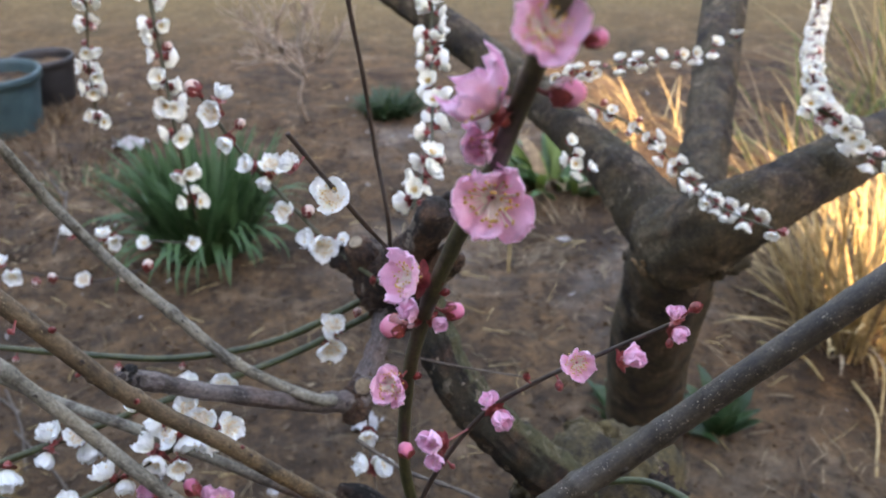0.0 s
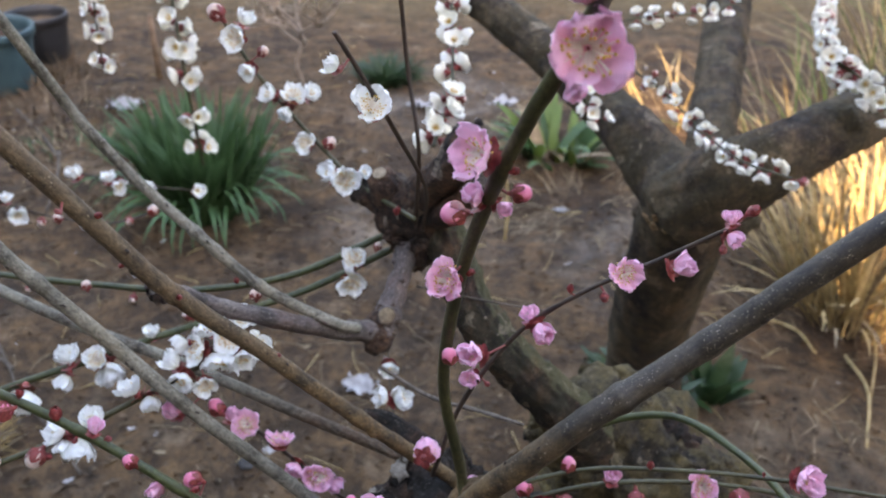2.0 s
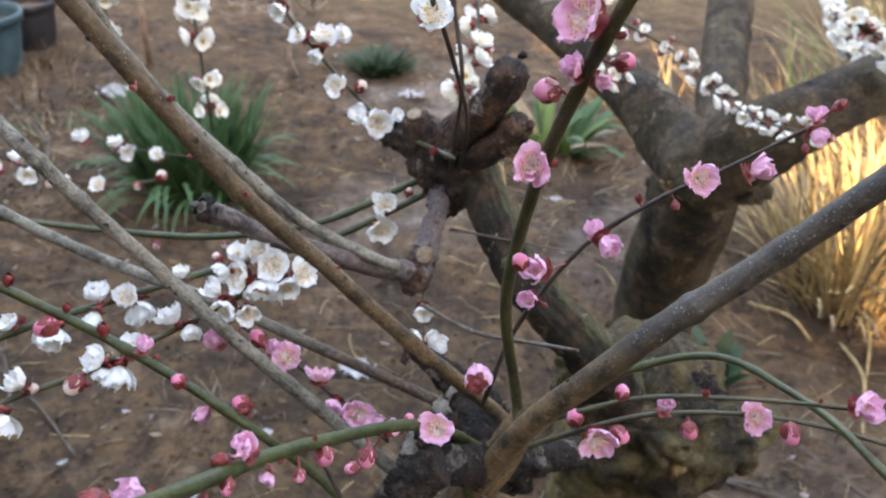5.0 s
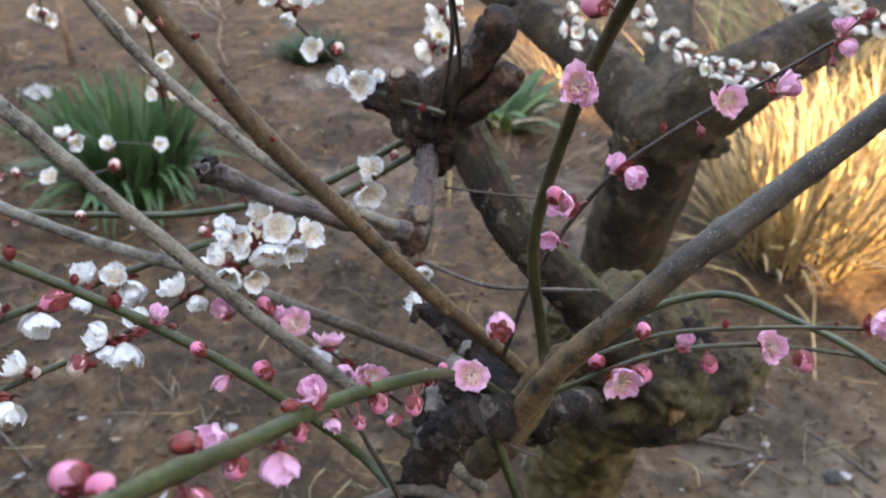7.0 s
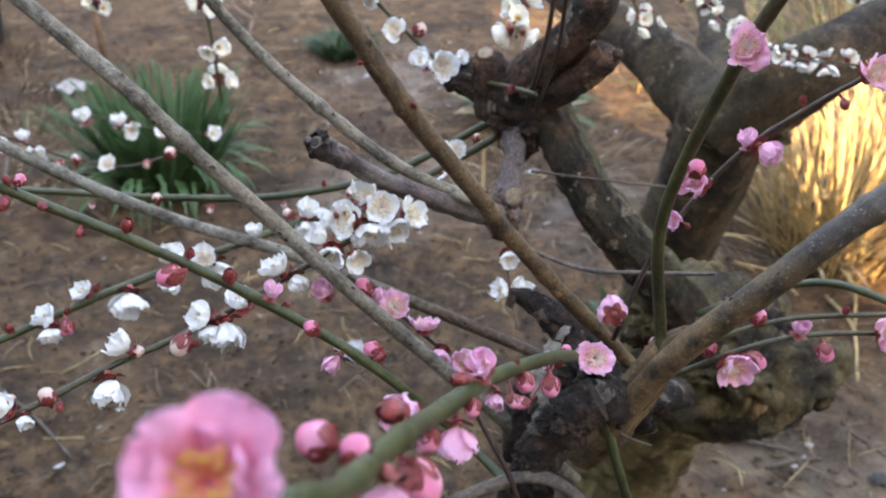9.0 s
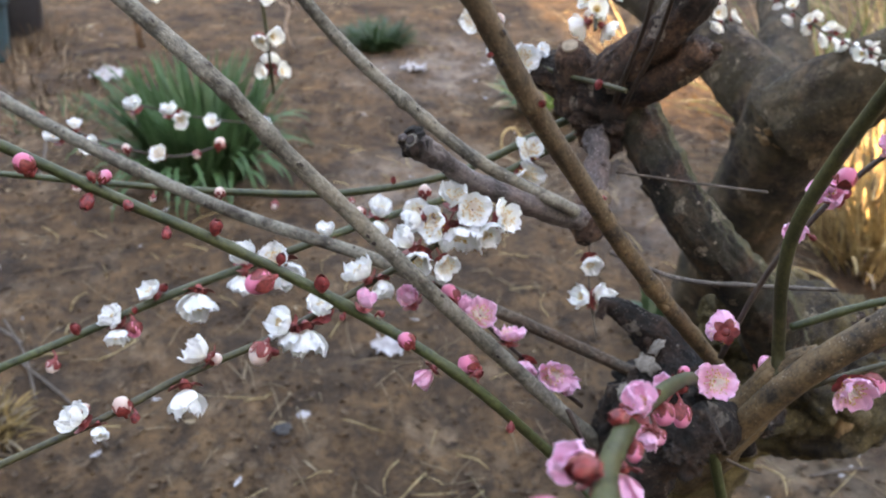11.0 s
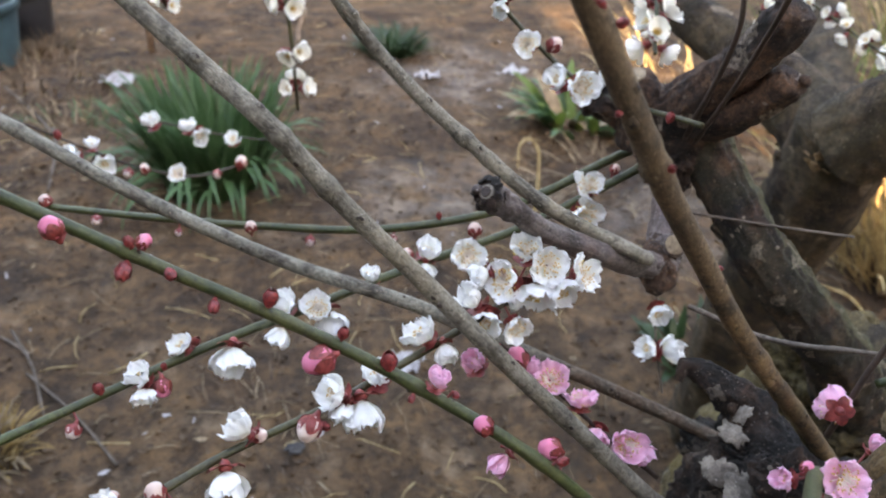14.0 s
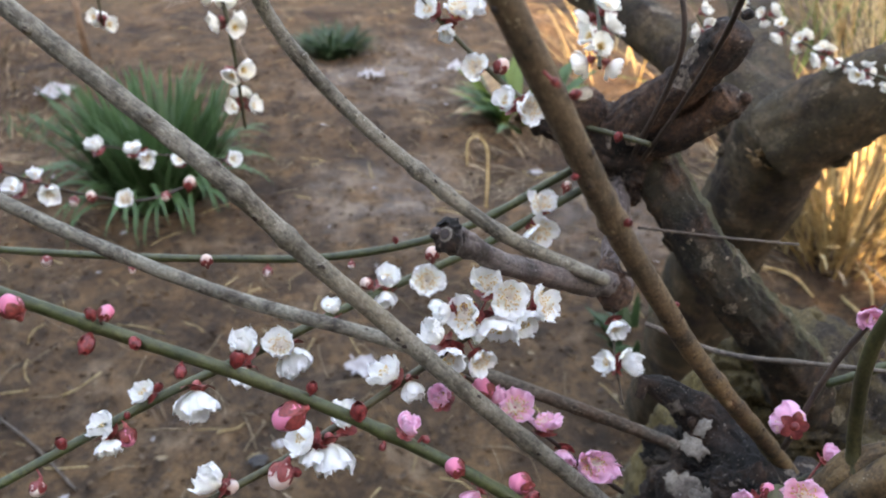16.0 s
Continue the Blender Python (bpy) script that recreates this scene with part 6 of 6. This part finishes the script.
ICO_VERTS, ICO_FACES = [v.co.copy() for v in ico.verts], [[v.index for v in f.verts] for f in ico.faces]
ico.free()


def a_clod(bm, rng, p, slot):
    s = rng.uniform(0.003, 0.010)
    stretch = (rng.uniform(0.8, 1.4), rng.uniform(0.8, 1.3), rng.uniform(0.5, 0.9))
    vs = [bm.verts.new(p + Vector((c.x * stretch[0] + rng.gauss(0, 0.12), c.y * stretch[1] + rng.gauss(0, 0.12), c.z * stretch[2] + 0.3)) * s) for c in ICO_VERTS]
    for f in ICO_FACES:
        bm.faces.new([vs[k] for k in f]).material_index = slot


scatter("dead_leaves", "scattered dead brown leaves on the soil", 3200, [DEAD_LEAF], 1, (-2.6, 1.6, 1.3, 5.2), a_leaf)
scatter("dead_leaves", "dead leaves lying by the pots and narcissus", 900, [DEAD_LEAF, DEAD_LEAF, STRAW_DULL], 2, (-2.7, -1.3, 2.8, 4.6), a_leaf)
scatter("straw_litter", "thin straws and stalks strewn over the soil", 800, [STRAW_DULL, STRAW_DULL, STRAW], 3, (-2.2, 1.9, 1.2, 5.4), a_straw)
scatter("soil_clods", "small crumbs and clods of earth", 5000, [SOIL, SOIL, SOIL, SOIL, SOIL, SOIL, SOIL, SOIL, SOIL, SOIL, DEAD_LEAF], 4, (-2.3, 1.9, 1.2, 4.6), a_clod)
scatter("pale_scraps", "small pale scraps and petals on the soil", 140, [PALE_BIT, STRAW_DULL], 5, (-2.2, 1.7, 1.3, 5.0), a_leaf)


def pale_patch(at, size, seed):
    rng = random.Random(seed)
    bm = bmesh.new()
    n = 7
    g = [[bm.verts.new((at[0] + size * (i / n - 0.5) * (1 + 0.2 * rng.random()), at[1] + size * 0.8 * (j / n - 0.5), ground_height(*at) + 0.012 + 0.42 * size * abs(noise.noise(Vector((i * 0.5, j * 0.5, seed)))) )) for i in range(n + 1)] for j in range(n + 1)]
    for j in range(n):
        for i in range(n):
            if math.hypot(i - 3, j - 3) + 1.3 * noise.noise(Vector((i * 0.9, j * 0.9, seed + 4))) > 3.3:
                continue
            bm.faces.new((g[j][i], g[j][i + 1], g[j + 1][i + 1], g[j + 1][i])).smooth = True
    tagged(new("pale_patch", mesh_of("pale_patch", bm, PALE_BIT)), "raised crumpled whitish patch on the soil", "scrap", "whitish scraps on the soil")


# raised sheets added to stand in for whitish patches of the soil
pale_patch((-1.66, 4.08), 0.17, 1)
pale_patch((-0.12, 4.22), 0.12, 2)
pale_patch((0.36, 4.30), 0.13, 3)
pale_patch((0.52, 3.12), 0.06, 4)
pale_patch((-0.24, 1.93), 0.10, 5)

# fallen sticks
for a, b, r in (((1.03, 1.66), (1.19, 1.31), 0.006), ((0.82, 1.41), (0.97, 1.42), 0.005), ((0.75, 1.54), (0.87, 1.50), 0.006), ((0.55, 1.62), (0.92, 1.45), 0.005), ((-1.3, 1.9), (-0.95, 1.55), 0.004), ((0.9, 2.6), (1.3, 2.35), 0.005), ((-2.18, 3.99), (-1.76, 3.46), 0.008), ((-1.80, 3.56), (-1.60, 2.93), 0.007), ((-1.55, 2.12), (-1.32, 1.98), 0.006), ((-1.42, 2.10), (-1.20, 1.74), 0.004)):
    bm = bmesh.new()
    mid = ((a[0] + b[0]) / 2 + 0.02, (a[1] + b[1]) / 2)
    tube(bm, catmull([(x, y, ground_height(x, y) + r) for x, y in (a, mid, b)], 12), [r] * 12, 7, 0.15, 30)
    tagged(new("fallen_stick", mesh_of("fallen_stick", bm, PALE_TWIG)), "bare pale fallen stick lying on the soil", "stick", "fallen sticks")

# long yellow stalks bent over the soil beside the tussock
for a, b, high in (((1.50, 2.40), (1.36, 1.96), 0.05), ((1.36, 2.16), (1.23, 1.71), 0.04), ((1.12, 2.36), (1.26, 2.16), 0.03)):
    bm = bmesh.new()
    mid = ((a[0] + b[0]) / 2 + 0.03, (a[1] + b[1]) / 2)
    tube(bm, catmull([(a[0], a[1], ground_height(*a)), (mid[0], mid[1], ground_height(*mid) + high), (b[0], b[1], ground_height(*b) + 0.004)], 16), np.linspace(0.006, 0.004, 16), 7, 0.12, 40)
    tagged(new("dry_stalk", mesh_of("dry_stalk", bm, STRAW)), "long yellow dry stalk bent over the soil", "stalk", "dry stalks by the tussock")

# a dark scrap with a pale rim, and small white bits, on the soil
for at, size, mat, label in (((1.08, 1.33), 0.05, DARK_BIT, "small black crumpled scrap on the soil"), ((1.115, 1.335), 0.03, PALE_BIT, "small white crumpled scrap on the soil"), ((0.97, 1.48), 0.022, PALE_BIT, "small white crumpled scrap on the soil"), ((-0.52, 1.60), 0.05, DARK_BIT, "small black crumpled scrap on the soil"), ((-0.47, 1.66), 0.035, PALE_BIT, "small white crumpled scrap on the soil")):
    bm = bmesh.new()
    bmesh.ops.create_icosphere(bm, subdivisions=3, radius=1.0)
    for v in bm.verts:
        d = v.co.normalized()
        v.co = Vector((d.x, d.y * 0.8, d.z * 0.35)) * size * 0.5 * (1 + 0.5 * noise.noise(d * 2.3 + Vector(at + (0,)) * 9) + 0.25 * noise.noise(d * 6))
    ob = tagged(new("scrap", mesh_of("scrap", bm, mat)), label, "scrap", "crumpled bits on the soil")
    ob.location = (at[0], at[1], ground_height(*at) + size * 0.12)
